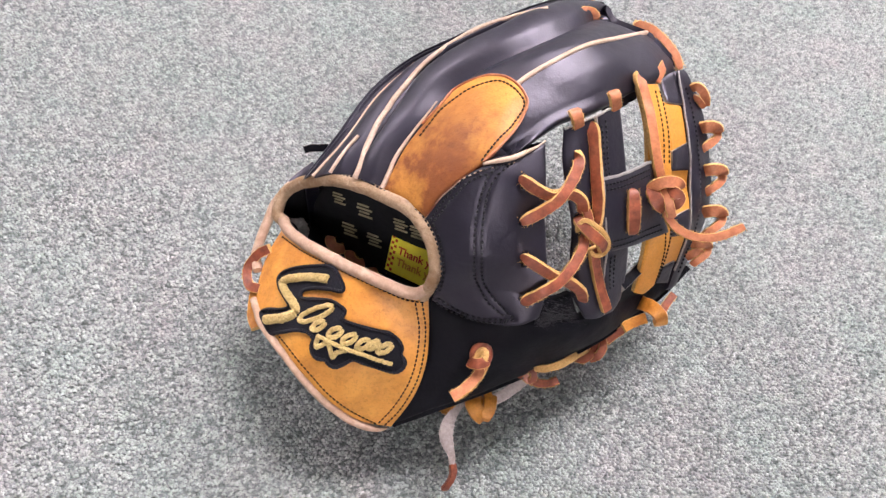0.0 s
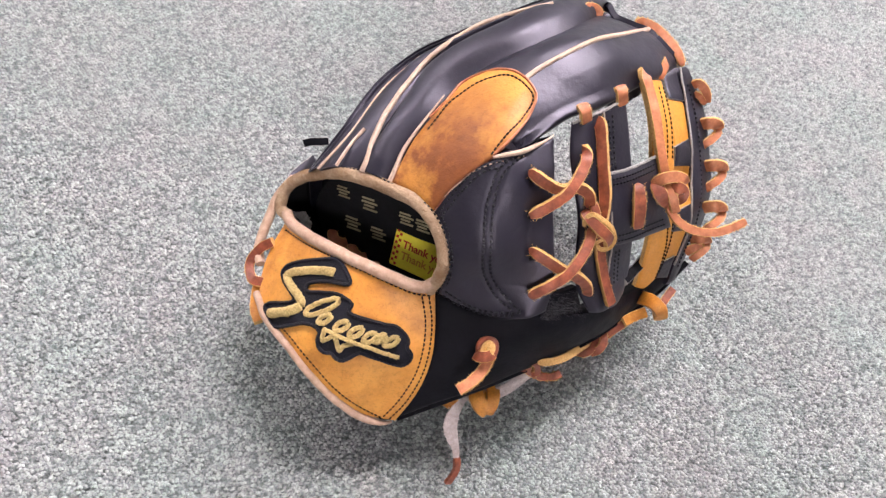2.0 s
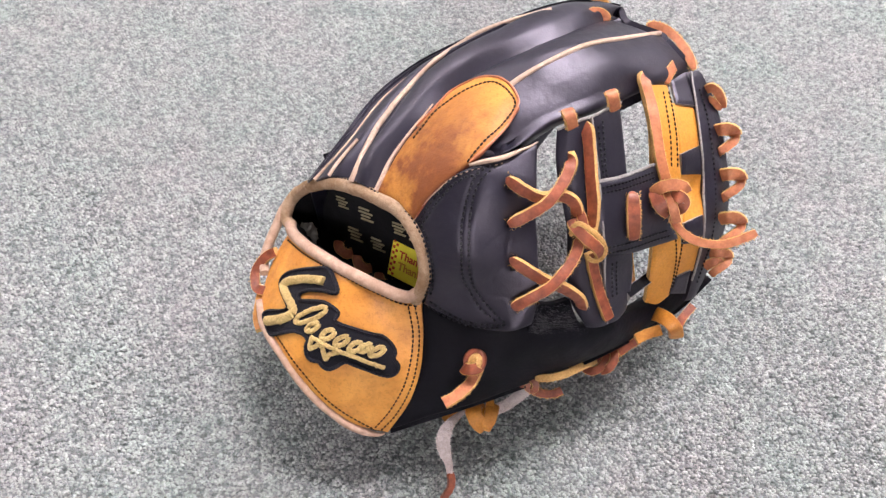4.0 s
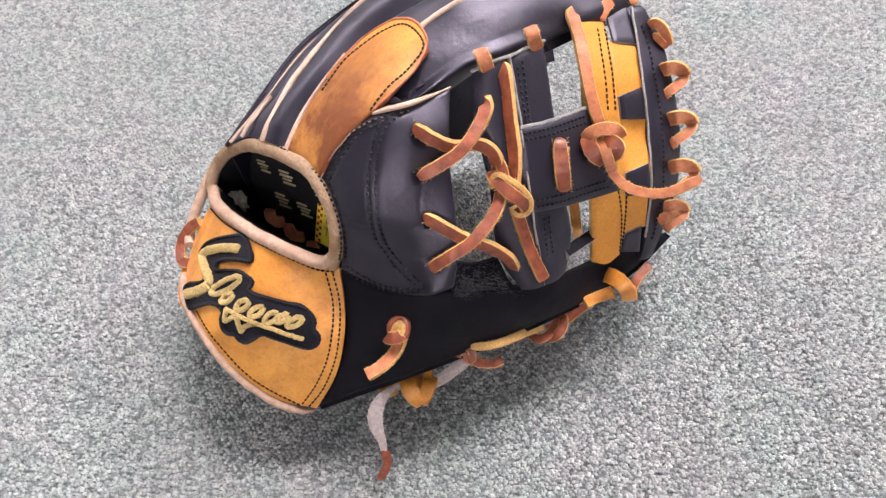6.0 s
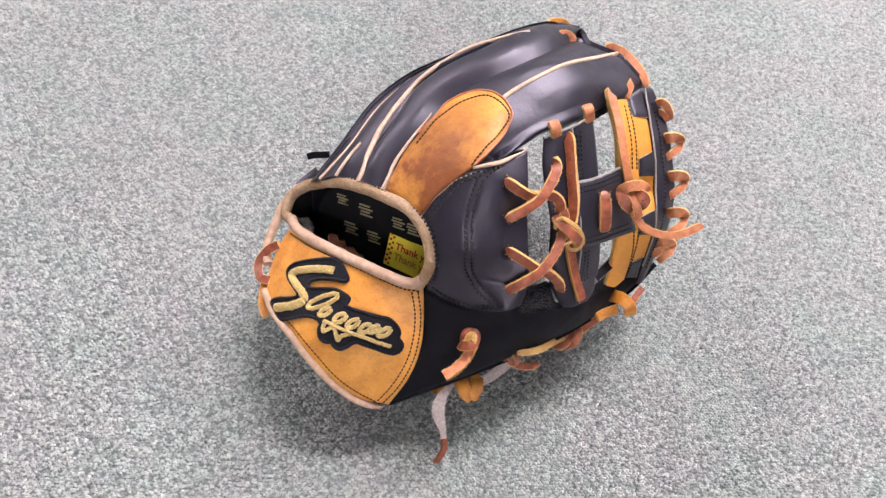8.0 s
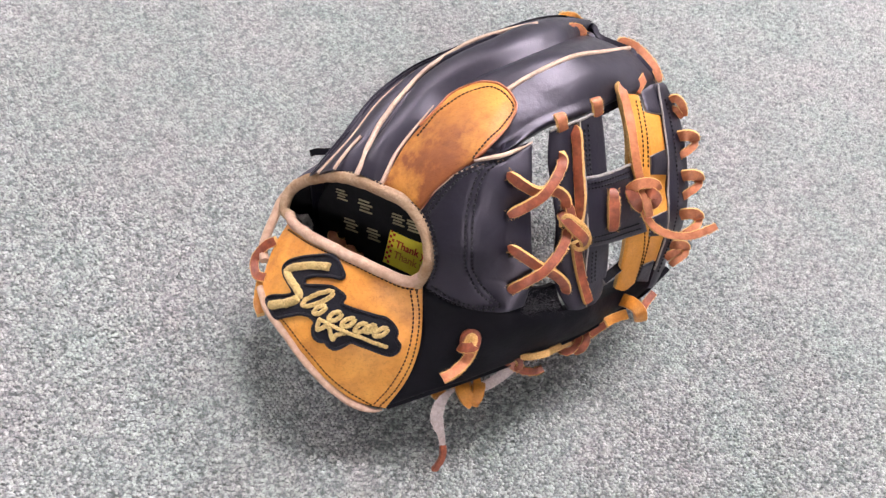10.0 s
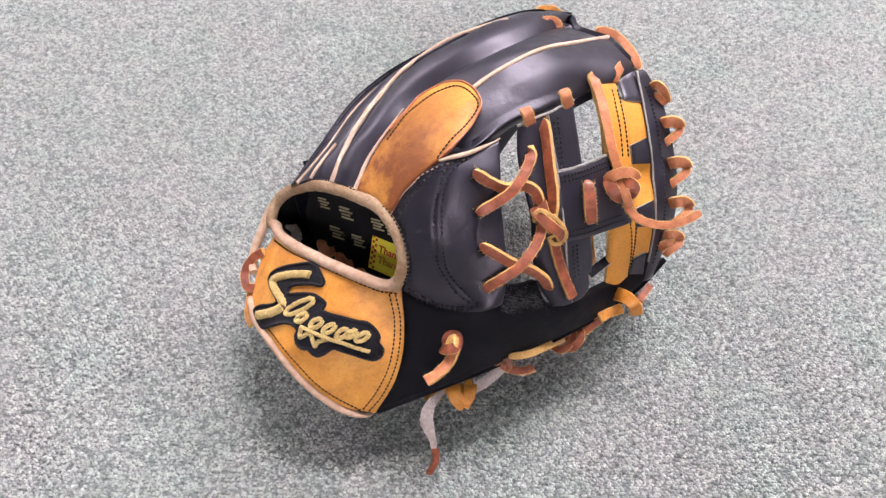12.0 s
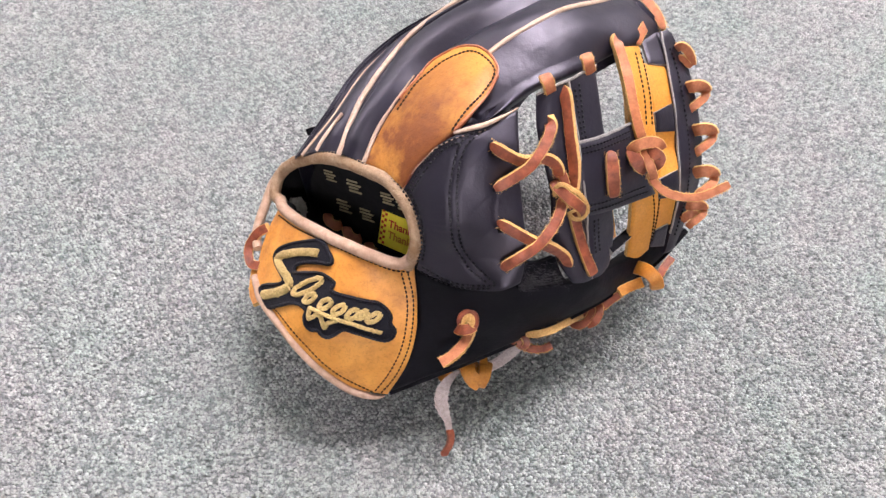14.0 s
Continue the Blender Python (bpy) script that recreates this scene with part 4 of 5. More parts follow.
LACE_TIP = [(147.0, 336.6, 154.6), (152.5, 338.1, 153.7), (158.3, 335.2, 153.4), (163.0, 326.1, 154.4), (166.3, 314.8, 155.3), (169.1, 306.0, 152.8)]
TIE_TIP = [(111.3, 327.6, 162.8), (114.4, 331.3, 163.2), (119.5, 337.4, 159.9), (123.8, 337.6, 157.8), (125.1, 335.2, 156.1)]
TIP_LACE = [(114.7, 359.6, 149.4), (119.3, 362.0, 148.9), (125.8, 366.6, 145.4), (130.1, 364.9, 143.1)]
TOGGLE = [(67.4, 163.3, 84.5), (66.8, 160.1, 80.9), (64.6, 156.5, 78.0), (61.1, 153.0, 76.1), (57.0, 150.0, 74.4), (52.7, 147.7, 73.0)]
TOGGLE_EYE = [(62.7, 163.8, 80.5), (62.3, 166.7, 84.1), (64.1, 169.3, 85.7), (66.8, 170.0, 86.5), (69.2, 167.5, 86.9), (69.6, 164.2, 85.4), (68.5, 161.7, 82.9)]
TOGGLE_CORE = [(64.3, 164.4, 83.3), (65.1, 166.1, 85.4), (66.6, 166.6, 87.1), (67.7, 165.1, 86.6), (67.3, 162.6, 85.3), (66.7, 160.8, 83.2)]
TOGGLE_WRAP = [(61.2, 164.2, 79.3), (62.1, 161.3, 83.7), (64.3, 160.2, 85.8), (66.6, 161.0, 85.5), (68.7, 163.4, 83.7)]
LOW_KNOT = [(67.0, 164.3, 31.6), (62.0, 165.6, 31.3), (57.7, 165.3, 28.3), (54.6, 163.3, 24.9), (56.3, 159.7, 25.8), (60.9, 160.5, 29.0)]
LOW_KNOT_B = [(71.2, 167.0, 33.4), (68.9, 161.6, 38.4), (69.1, 157.1, 39.9), (71.4, 154.1, 38.0), (75.1, 153.3, 33.0)]
LOW_KNOT_C = [(79.0, 164.7, 35.0), (78.4, 160.0, 38.5), (77.5, 155.9, 38.8), (75.8, 153.2, 37.4), (75.4, 153.0, 32.9)]
LOW_KNOT_D = [(76.4, 169.8, 36.7), (77.3, 166.7, 37.8), (77.6, 163.2, 38.5), (77.1, 160.4, 37.3)]
LOW_CORE = [(69.3, 162.2, 32.2), (72.5, 160.3, 33.1), (76.5, 159.3, 33.4), (79.7, 160.7, 33.5)]
LOW_STRAP = [(79.2, 162.3, 34.0), (86.6, 164.1, 40.0), (95.1, 169.2, 46.0), (102.1, 173.1, 50.0)]
LOW_A = [(98.3, 169.6, 62.0), (106.2, 170.6, 62.0), (114.7, 174.5, 60.0), (124.9, 182.7, 54.0), (133.6, 190.7, 46.0)]
LOW_B = [(94.5, 172.6, 53.8), (96.3, 169.5, 51.4), (100.7, 167.6, 50.3), (105.4, 167.0, 49.9), (110.1, 167.4, 50.0), (113.6, 169.0, 50.3)]
LOW_C = [(128.7, 191.3, 36.8), (131.5, 188.3, 37.4), (135.7, 188.5, 38.9), (139.0, 191.5, 40.4), (141.7, 196.1, 41.3), (144.1, 199.6, 40.4)]
LOW_D = [(136.4, 193.3, 38.0), (143.8, 196.3, 40.0), (150.7, 199.6, 46.0), (157.7, 203.5, 50.0)]
LOW_E = [(155.0, 202.2, 52.0), (161.8, 205.6, 53.0), (168.6, 208.0, 54.0)]
LOW_HOOP = [(166.5, 218.0, 54.0), (167.8, 213.2, 60.0), (170.5, 208.0, 64.0), (174.1, 205.6, 61.0), (177.5, 206.8, 52.0)]
LOW_F = [(178.2, 209.3, 50.0), (181.4, 216.0, 54.0), (187.5, 223.5, 56.0)]
SIDE_A = [(-44.1, 229.8, 71.2), (-51.1, 228.3, 65.9), (-56.3, 223.4, 58.3), (-54.2, 214.9, 56.5), (-47.4, 210.7, 60.0)]
SIDE_B = [(-51.2, 214.6, 55.6), (-52.0, 206.9, 52.3), (-51.9, 199.6, 49.8), (-49.0, 192.1, 49.9)]
DANGLE = [(65.6, 159.3, 39.0), (60.8, 154.8, 41.7), (56.8, 149.7, 43.3), (54.5, 145.1, 42.3), (53.8, 140.3, 40.2), (55.3, 135.8, 37.4), (57.5, 131.9, 33.3), (58.4, 128.6, 28.7)]
STRAP_BACK = [(-33.9, 323.9, 44.0), (-29.5, 323.1, 47.0), (-24.4, 321.9, 49.0), (-18.8, 322.0, 50.0)]
STRAP_FOLD = [(-38.7, 282.1, 58.0), (-37.1, 286.5, 58.0), (-34.2, 291.4, 57.0), (-30.4, 297.7, 55.0), (-26.9, 304.5, 52.0)]
WEB_BASE = [
    [(90.2, 182.0, 115.9), (100.1, 185.3, 109.2), (109.8, 191.9, 104.5)],
    [(90.8, 178.0, 108.6), (102.7, 181.9, 100.9), (114.9, 188.7, 92.9)],
    [(90.8, 174.7, 99.9), (106.4, 181.4, 88.9), (122.7, 186.5, 83.1)],
]
EDGE_STRIP = [(94.5, 242.9, 167.2), (101.8, 245.5, 169.7), (110.2, 250.8, 169.2), (117.2, 256.2, 168.6), (124.9, 263.5, 166.6)]
EDGE_BAR = [(115.9, 227.2, 151.1), (129.5, 234.6, 148.7), (146.1, 246.9, 144.7)]
EDGE_SLIT = [(110.2, 250.6, 169.1), (113.7, 239.7, 158.8), (116.8, 229.0, 149.0)]
WELT_F = [(55.8, 221.3, 163.4), (62.0, 221.2, 166.3), (69.2, 223.4, 166.9), (76.0, 228.8, 165.2), (81.8, 233.7, 164.0), (86.2, 239.0, 162.0)]
WALL_AXES = [(12.8, 230.5, 80.9), (826.0, -527.4, 199.0), (151.1, -133.0, -979.5), (-543.1, -839.1, 30.2)]
PATCH_UV = [(0.315, 0.039), (0.361, 0.042), (0.403, 0.104), (0.424, 0.153), (0.41, 0.192), (0.344, 0.228), (0.271, 0.292), (0.224, 0.37), (0.228, 0.432), (0.289, 0.374), (0.363, 0.312), (0.42, 0.308), (0.456, 0.326), (0.446, 0.387), (0.472, 0.4), (0.576, 0.37), (0.682, 0.337), (0.749, 0.313), (0.808, 0.34), (0.838, 0.391), (0.834, 0.438), (0.868, 0.481), (0.864, 0.532), (0.835, 0.566), (0.795, 0.576), (0.707, 0.589), (0.633, 0.61), (0.572, 0.631), (0.53, 0.707), (0.498, 0.753), (0.459, 0.763), (0.434, 0.752), (0.395, 0.784), (0.356, 0.781), (0.334, 0.733), (0.334, 0.679), (0.297, 0.668), (0.238, 0.716), (0.174, 0.819), (0.092, 0.964), (0.052, 0.978), (0.026, 0.914), (0.043, 0.83), (0.084, 0.74), (0.136, 0.666), (0.172, 0.601), (0.174, 0.557), (0.146, 0.518), (0.117, 0.475), (0.102, 0.411), (0.117, 0.318), (0.167, 0.213), (0.234, 0.12)]
GOLD_A = [(0.337, 0.147), (0.274, 0.193), (0.217, 0.25), (0.162, 0.334), (0.134, 0.406), (0.144, 0.449), (0.181, 0.493), (0.218, 0.538), (0.22, 0.588)]
GOLD_B = [(0.069, 0.871), (0.122, 0.781), (0.173, 0.693), (0.22, 0.593)]
GOLD_LINE = [(0.355, 0.625), (0.416, 0.607), (0.529, 0.577), (0.665, 0.539), (0.791, 0.514)]
GOLD_ZIGZAG = [(0.358, 0.627), (0.367, 0.711), (0.415, 0.628), (0.463, 0.694), (0.478, 0.643), (0.519, 0.591)]
GOLD_OVALS = [
    [(0.392, 0.341), (0.391, 0.364), (0.376, 0.409), (0.349, 0.467), (0.317, 0.528), (0.285, 0.582), (0.258, 0.617), (0.244, 0.624), (0.246, 0.599), (0.261, 0.548), (0.288, 0.485), (0.32, 0.423), (0.352, 0.373), (0.378, 0.344), (0.392, 0.341)],
    [(0.372, 0.495), (0.373, 0.513), (0.364, 0.546), (0.348, 0.582), (0.33, 0.609), (0.318, 0.614), (0.317, 0.597), (0.326, 0.562), (0.343, 0.525), (0.36, 0.5), (0.372, 0.495)],
    [(0.461, 0.471), (0.464, 0.489), (0.456, 0.52), (0.439, 0.553), (0.421, 0.575), (0.408, 0.578), (0.405, 0.561), (0.413, 0.529), (0.429, 0.496), (0.447, 0.473), (0.461, 0.471)],
    [(0.546, 0.454), (0.548, 0.473), (0.538, 0.502), (0.52, 0.533), (0.501, 0.553), (0.487, 0.555), (0.484, 0.537), (0.493, 0.507), (0.511, 0.476), (0.531, 0.455), (0.546, 0.454)],
    [(0.633, 0.438), (0.635, 0.457), (0.623, 0.486), (0.605, 0.514), (0.585, 0.532), (0.571, 0.532), (0.569, 0.515), (0.579, 0.486), (0.598, 0.457), (0.619, 0.438), (0.633, 0.438)],
    [(0.688, 0.413), (0.688, 0.428), (0.677, 0.452), (0.659, 0.477), (0.642, 0.493), (0.631, 0.494), (0.63, 0.479), (0.64, 0.455), (0.658, 0.43), (0.676, 0.413), (0.688, 0.413)],
    [(0.769, 0.393), (0.767, 0.411), (0.752, 0.439), (0.729, 0.465), (0.707, 0.481), (0.693, 0.48), (0.693, 0.462), (0.708, 0.434), (0.732, 0.406), (0.755, 0.391), (0.769, 0.393)],
]
CREASES = [[(45.6, 192.4, 130.9), (52.5, 190.0, 132.2), (59.3, 189.7, 133.8), (64.7, 191.0, 134.6)], [(44.2, 194.2, 132.1), (49.8, 191.9, 134.0), (55.7, 191.3, 136.2)], [(76.0, 202.1, 144.7), (70.7, 198.4, 142.1), (64.8, 194.0, 138.7), (59.2, 191.3, 136.7)], [(81.4, 181.2, 117.2), (75.3, 182.9, 117.4), (68.3, 183.8, 116.3)], [(73.7, 215.0, 158.6), (67.8, 212.3, 158.2), (62.5, 209.1, 155.7)], [(77.7, 191.3, 131.8), (73.2, 189.4, 129.5), (69.3, 187.1, 125.0)], [(47.0, 190.5, 128.9), (54.0, 188.6, 129.4), (59.4, 188.4, 130.4)], [(76.6, 201.2, 143.6), (75.5, 196.8, 139.1), (76.0, 192.4, 133.6)]]
LACE_HOLES = [(74.8, 215.2, 158.4), (75.9, 203.6, 146.4), (79.2, 190.9, 130.9), (83.1, 180.1, 116.4)]
PATCH_EDGE = [(32.7, 208.2, 137.7), (35.4, 211.0, 143.2), (40.9, 213.9, 150.6), (47.6, 217.0, 157.3), (55.6, 218.6, 162.2), (62.2, 219.6, 164.1), (70.3, 223.5, 163.4)]
DANGLE_TIP = [(58.4, 129.1, 28.9), (59.5, 126.8, 24.8), (59.4, 124.2, 20.4), (57.6, 121.6, 15.9), (55.7, 119.8, 11.6)]
LOW_B_KNOT = [(92.2, 169.2, 51.7), (92.8, 171.3, 55.1), (95.8, 171.8, 57.2), (98.7, 170.3, 57.2), (99.6, 167.8, 54.1), (97.7, 167.7, 51.3)]
LOW_C_TURN = [(138.6, 189.1, 36.3), (142.0, 189.4, 40.6), (144.2, 192.4, 43.4), (144.6, 197.0, 44.1), (142.4, 199.6, 41.6), (140.2, 199.3, 37.6)]
EDGE_FOLD = [(116.2, 225.8, 151.2), (118.2, 219.8, 143.5), (120.7, 211.3, 133.7), (122.8, 204.9, 125.0), (125.2, 201.0, 112.2), (127.7, 200.1, 98.8)]
WINDOW_SILL = [(140.0, 204.0, 93.0), (146.5, 211.0, 90.5), (154.0, 219.0, 87.5), (159.0, 225.0, 85.5)]
WINDOW_TAN = [(146.6, 242.1, 84.4), (148.1, 238.4, 76.8), (149.6, 232.8, 71.8), (151.1, 227.6, 66.0)]
TURN_B = [(195.0, 284.3, 130.6), (193.7, 280.2, 130.3), (189.5, 275.9, 130.1), (186.0, 273.9, 128.0), (185.0, 274.6, 124.0)]
TURN_C = [(199.9, 266.1, 116.6), (198.6, 262.0, 116.5), (194.3, 257.7, 116.5), (190.7, 255.6, 114.5), (189.8, 256.2, 110.4)]
TURN_D = [(202.3, 248.5, 102.2), (200.9, 244.4, 102.2), (196.6, 240.1, 102.4), (192.9, 237.9, 100.4), (191.9, 238.3, 96.3)]
TURN_E = [(202.7, 242.7, 78.7), (201.3, 238.9, 79.2), (197.4, 234.9, 79.9), (194.1, 232.8, 78.4), (193.3, 233.2, 74.4)]
TURN_A = [(186.1, 294.6, 138.9), (184.0, 294.0, 140.3), (180.9, 294.7, 142.9), (179.1, 297.5, 141.9)]

# ---- the glove: its parts ----
glove = tagged(new("baseball_glove"), "black and tan leather glove with orange laces on the carpet", "baseball glove")
glove.empty_display_size = 0.05

# fingers, thumb and palm
sheet("index_finger", INDEX_LOW, BLACK, glove, 0.004, 30, 70, ripple=0.001)
sheet("index_finger_side", INDEX_HIGH, BLACK, glove, 0.008, 24, 70, ripple=0.001)
sheet("middle_finger", MIDDLE, BLACK, glove, 0.008, 30, 70, ripple=0.001)
sheet("ring_finger", RING, BLACK, glove, 0.003, 24, 50, ripple=0.0004)
fold_row = [tuple((p + q) / 2 for p, q in zip(a, b)) for a, b in zip(LITTLE[2], LITTLE[3])]
sheet("little_finger", LITTLE[:3] + [fold_row] + LITTLE[3:], BLACK, glove, 0.0012, 30, 50)
# unseen flap added behind the fingertips to shade the carpet under the web
tips = [INDEX_LOW[1][-1], INDEX_LOW[3][-1], INDEX_HIGH[0][-1], INDEX_HIGH[2][-1], MIDDLE[1][-1], MIDDLE[3][-1]]
sheet("fingertip_shade_flap", [[tuple(np.add(p, o)) for p in tips] for o in ((-1, -2, -2), (5, 21, -25), (6, 32, -46))], BLACK, glove, 0.004, 24, 16)
sheet("thumb", THUMB, BLACK_SOFT, glove, 0.006, 70, 30, ripple=0.0008)
sheet("thumb_underside", THUMB_UNDER, BLACK_SOFT, glove, 0.004, 60, 16)
# the patch rolls back into the web along its free edge
PATCH_GRID = [[*row, tuple(np.add(row[-1], (-0.5, 3, -4))), tuple(np.add(row[-1], (-4.0, 8, -11)))] for row in THUMB_PATCH]
PATCH_SEAMS = (ST_T1, ST_T2, ST_T3, ST_T4, ST_T5, ST_T6, ST_T7)
sheet("thumb_patch", PATCH_GRID, BLACK, glove, 0.003, 84, 84, ripple=0.0013, rolled=True,
      grooves=[(q, 0.0006, 0.0009) for q in PATCH_SEAMS] + [(q, 0.0003, 0.0008) for q in CREASES] + [([q], 0.0012, 0.0026) for q in LACE_HOLES])
tube("patch_edge", PATCH_EDGE, 0.0003, PINK, glove, "pale cut edge of the thumb patch", n=60, rough=0.0002, sides=6)
# solid black beads stand in for the shade inside the lace holes
for q in LACE_HOLES:
    tube("lace_hole_shade", [np.add(q, (-1.6, -1.2, 0.2)), np.add(q, (0, -1.0, 0.6)), np.add(q, (1.6, -0.4, 0.8))], 0.0014, LINING, glove, n=10, sides=8)
sheet("finger_pad", PAD, TAN_PAD, glove, 0.003, 40, 60, edge=LACE, label="tan leather pad, darkened by hand oil near the wrist", ripple=0.0004)
heel = [mm(p) for p in HEM]
heel_rows = [[tuple(1000 * (p + Vector(o) * 0.001 if k < 2 else Vector((p.x, p.y, 0)) + Vector(o) * 0.001)) for p in heel[1:]] for k, o in enumerate(((2, 4, 1), (6, 16, -8), (10, 34, 12), (14, 60, 4)))]
sheet("palm_heel", heel_rows, BLACK_SOFT, glove, 0.003, 30, 16)

tube("pad_edge", [r[0] for r in PAD[3:]] + PAD[-1][1:-1] + [r[-1] for r in PAD[:2:-1]], 0.0006, LACE_PALE, glove, "brown cut edge of the pad", n=110, rough=0.0002, sides=8)

# welts between the fingers
tube("welt", WELT_C, 0.0016, CREAM, glove, "cream leather welt", n=70, taper=lambda u: 1.0 - 0.35 * u)
tube("welt", WELT_E, 0.0013, CREAM, glove, "cream leather welt", n=60)
tube("welt", WELT_D, 0.0012, CREAM, glove, "cream leather welt", n=40, taper=lambda u: 1.1 - 0.8 * u)
tube("welt", WELT_B, 0.0009, CREAM, glove, "cream leather welt", n=60)
tube("welt", WELT_A[:4], 0.0008, CREAM, glove, "cream leather welt", n=60, taper=lambda u: 1.1 - 0.7 * u)

# wrist strap with its bindings and patch
wrist = sheet("wrist_strap", WRIST, TAN, glove, 0.0035, 44, 36, label="smooth tan leather wrist strap", ripple=0.0003)
tube("hem_binding", HEM, 0.0021, PINK, wrist, "pale pink leather edge binding", n=60, rough=0.0003, taper=lambda u: 1.0 if u < 0.9 else 1.0 - (u - 0.9) * 7)
tube("lip_binding", WRIST_LIP, 0.0031, PINK, wrist, "pale pink leather edge binding", n=60, rough=0.0003)
tube("opening_binding", RIM, 0.0036, BEIGE, glove, "beige worn suede binding round the wrist opening", n=80, rough=0.0005, taper=lambda u: 1.0 - 0.1 * abs(2 * u - 1))
def binding_fray():
    """fine pale fibres rubbed up from the suede binding"""
    rnd = random.Random(11)
    path = spline([mm(p) for p in RIM], 300)
    middle = sum(path, Vector()) / len(path)
    verts, faces = [], []
    for _ in range(700):
        i = rnd.randrange(2, 200)
        p = path[i]
        out = (p - middle).normalized()
        n = (EYE_SIDE - p).normalized()
        a = rnd.uniform(-0.9, 1.4)
        d = (n * math.cos(a) + out * math.sin(a)).normalized()
        t = (path[i + 1] - p).normalized()
        root = p + d * 0.0034 + t * rnd.uniform(-0.0006, 0.0006)
        tip = root + d * rnd.uniform(0.0003, 0.0011) + t * rnd.gauss(0, 0.0006)
        k = len(verts)
        verts += [root - t * 0.00009, root + t * 0.00009, tip]
        faces.append((k, k + 1, k + 2))
    under(mesh_object("binding_fray", verts, faces, [CREAM]), glove, "pale frayed fibres on the binding")


binding_fray()


def binding_seam():
    """the seam that holds the binding, just outside it"""
    path = spline([mm(p) for p in RIM], 240)
    middle = sum(path, Vector()) / len(path)
    out = []
    for p in path[12:150]:
        away = (p - middle).normalized()
        out.append(p + away * 0.0036 + (EYE_SIDE - p).normalized() * 0.0014)
    stitching("stitching", None, glove, BLACK_THREAD, 2.4, 0.7, 0.45, points=out)


binding_seam()
tube("side_cord", LEFT_CORD, 0.0027, PINK, glove, "pale leather cord", n=30)
for pts in (ST_W1, ST_W2, ST_HEM, ST_LIP):
    stitching("stitching", pts, wrist, DARK_THREAD, 2.4, 0.8, 0.42, points=laid(pts, WRIST, 0.0003))

WRIST_AT = surface(WRIST)


def on_wrist(uv, lift):
    u, w = min(max(uv[0], 0), 1), min(max(uv[1], 0), 1)
    return WRIST_AT(u, w) + facing(WRIST_AT, u, w) * lift


def emblem():
    """felt patch with a raised rim and gold cord sewn on it as plain bars and ovals"""
    from mathutils.geometry import delaunay_2d_cdt
    ring = spline([Vector((a, b, 0)) for a, b in PATCH_UV], 110, True)
    inner = [Vector((i / 60, j / 60)) for i in range(61) for j in range(61)]
    pts = [p.to_2d() for p in ring] + inner
    edges = [(i, (i + 1) % len(ring)) for i in range(len(ring))]
    co, _, tris, *_ = delaunay_2d_cdt(pts, edges, [], 1, 1e-6)
    poly = [(p.x, p.y) for p in ring]

    def inside(x, y):
        hit = False
        for (x0, y0), (x1, y1) in zip(poly, poly[1:] + poly[:1]):
            if (y0 > y) != (y1 > y) and x < (x1 - x0) * (y - y0) / (y1 - y0) + x0:
                hit = not hit
        return hit
    tris = [t for t in tris if inside(*(sum((co[i] for i in t), Vector((0, 0))) / 3))]
    used = sorted({i for t in tris for i in t})
    index = {v: k for k, v in enumerate(used)}
    patch = under(mesh_object("emblem_patch", [on_wrist(co[i], 0.0014) for i in used], [tuple(index[i] for i in t) for t in tris], [FELT]), wrist, "dark navy felt patch")
    ring = spline([Vector((a, b, 0)) for a, b in PATCH_UV], 330, True)
    rim = [on_wrist(p, 0.0012) for p in ring]
    sec = [(0.0010 * math.cos(q * math.pi / 4), 0.0012 * math.sin(q * math.pi / 4)) for q in range(8)]
    stitching("rim_stitching", None, patch, GREY_THREAD, 1.3, 0.6, 0.22, points=[on_wrist(p, 0.0024) for p in ring])
    sweep("patch_rim", rim, sec, [FELT], lambda q: 0, patch, "thick dark overlock rim", closed=True, taper=lambda u: 0.92 + 0.2 * (int(u * 329) % 2))

    def cord(name, uvs, r, n, lift=0.0024):
        path = [on_wrist(p, lift) for p in spline([Vector((a, b, 0)) for a, b in uvs], n)]
        path = [p + Vector((noise.noise(p * 900), noise.noise(p * 900 + Vector((3, 1, 0))), noise.noise(p * 800))) * 0.0004 for p in path]
        sec = [(r * math.cos(q * math.pi / 4), 0.75 * r * math.sin(q * math.pi / 4)) for q in range(8)]
        sweep(name, path, sec, [GOLD], lambda q: 0, patch, "gold embroidery cord", taper=lambda u: 0.95 + 0.06 * (int(u * n * 0.5) % 2) + 0.1 * noise.noise(Vector((u * n * 0.23, r * 9000, 0))))
    cord("gold_cord", GOLD_A, 0.0022, 150)
    cord("gold_cord", GOLD_B, 0.0025, 60)
    for pts in GOLD_OVALS:
        cord("gold_cord", pts, 0.00125, 120, 0.0021)
    cord("gold_cord", GOLD_LINE, 0.00105, 110, 0.0027)
    cord("gold_cord", GOLD_ZIGZAG, 0.0012, 90, 0.0021)


emblem()

# stitching on the black leather
for pts in PATCH_SEAMS:
    stitching("stitching", pts, glove, BLACK_THREAD, 2.7, 0.74, 0.60, points=laid(pts, PATCH_GRID, 0.0013, -0.0002))
stitching("stitching", ST_PAD, glove, DARK_THREAD, 2.3, 0.86, 0.46, points=laid(ST_PAD, PAD, 0.0004))

# web
sheet("web_base", WEB_BASE, BLACK_SOFT, glove, 0.004, 16, 16, ripple=0.001)
WEB_FOOT = surface(WEB_BASE)


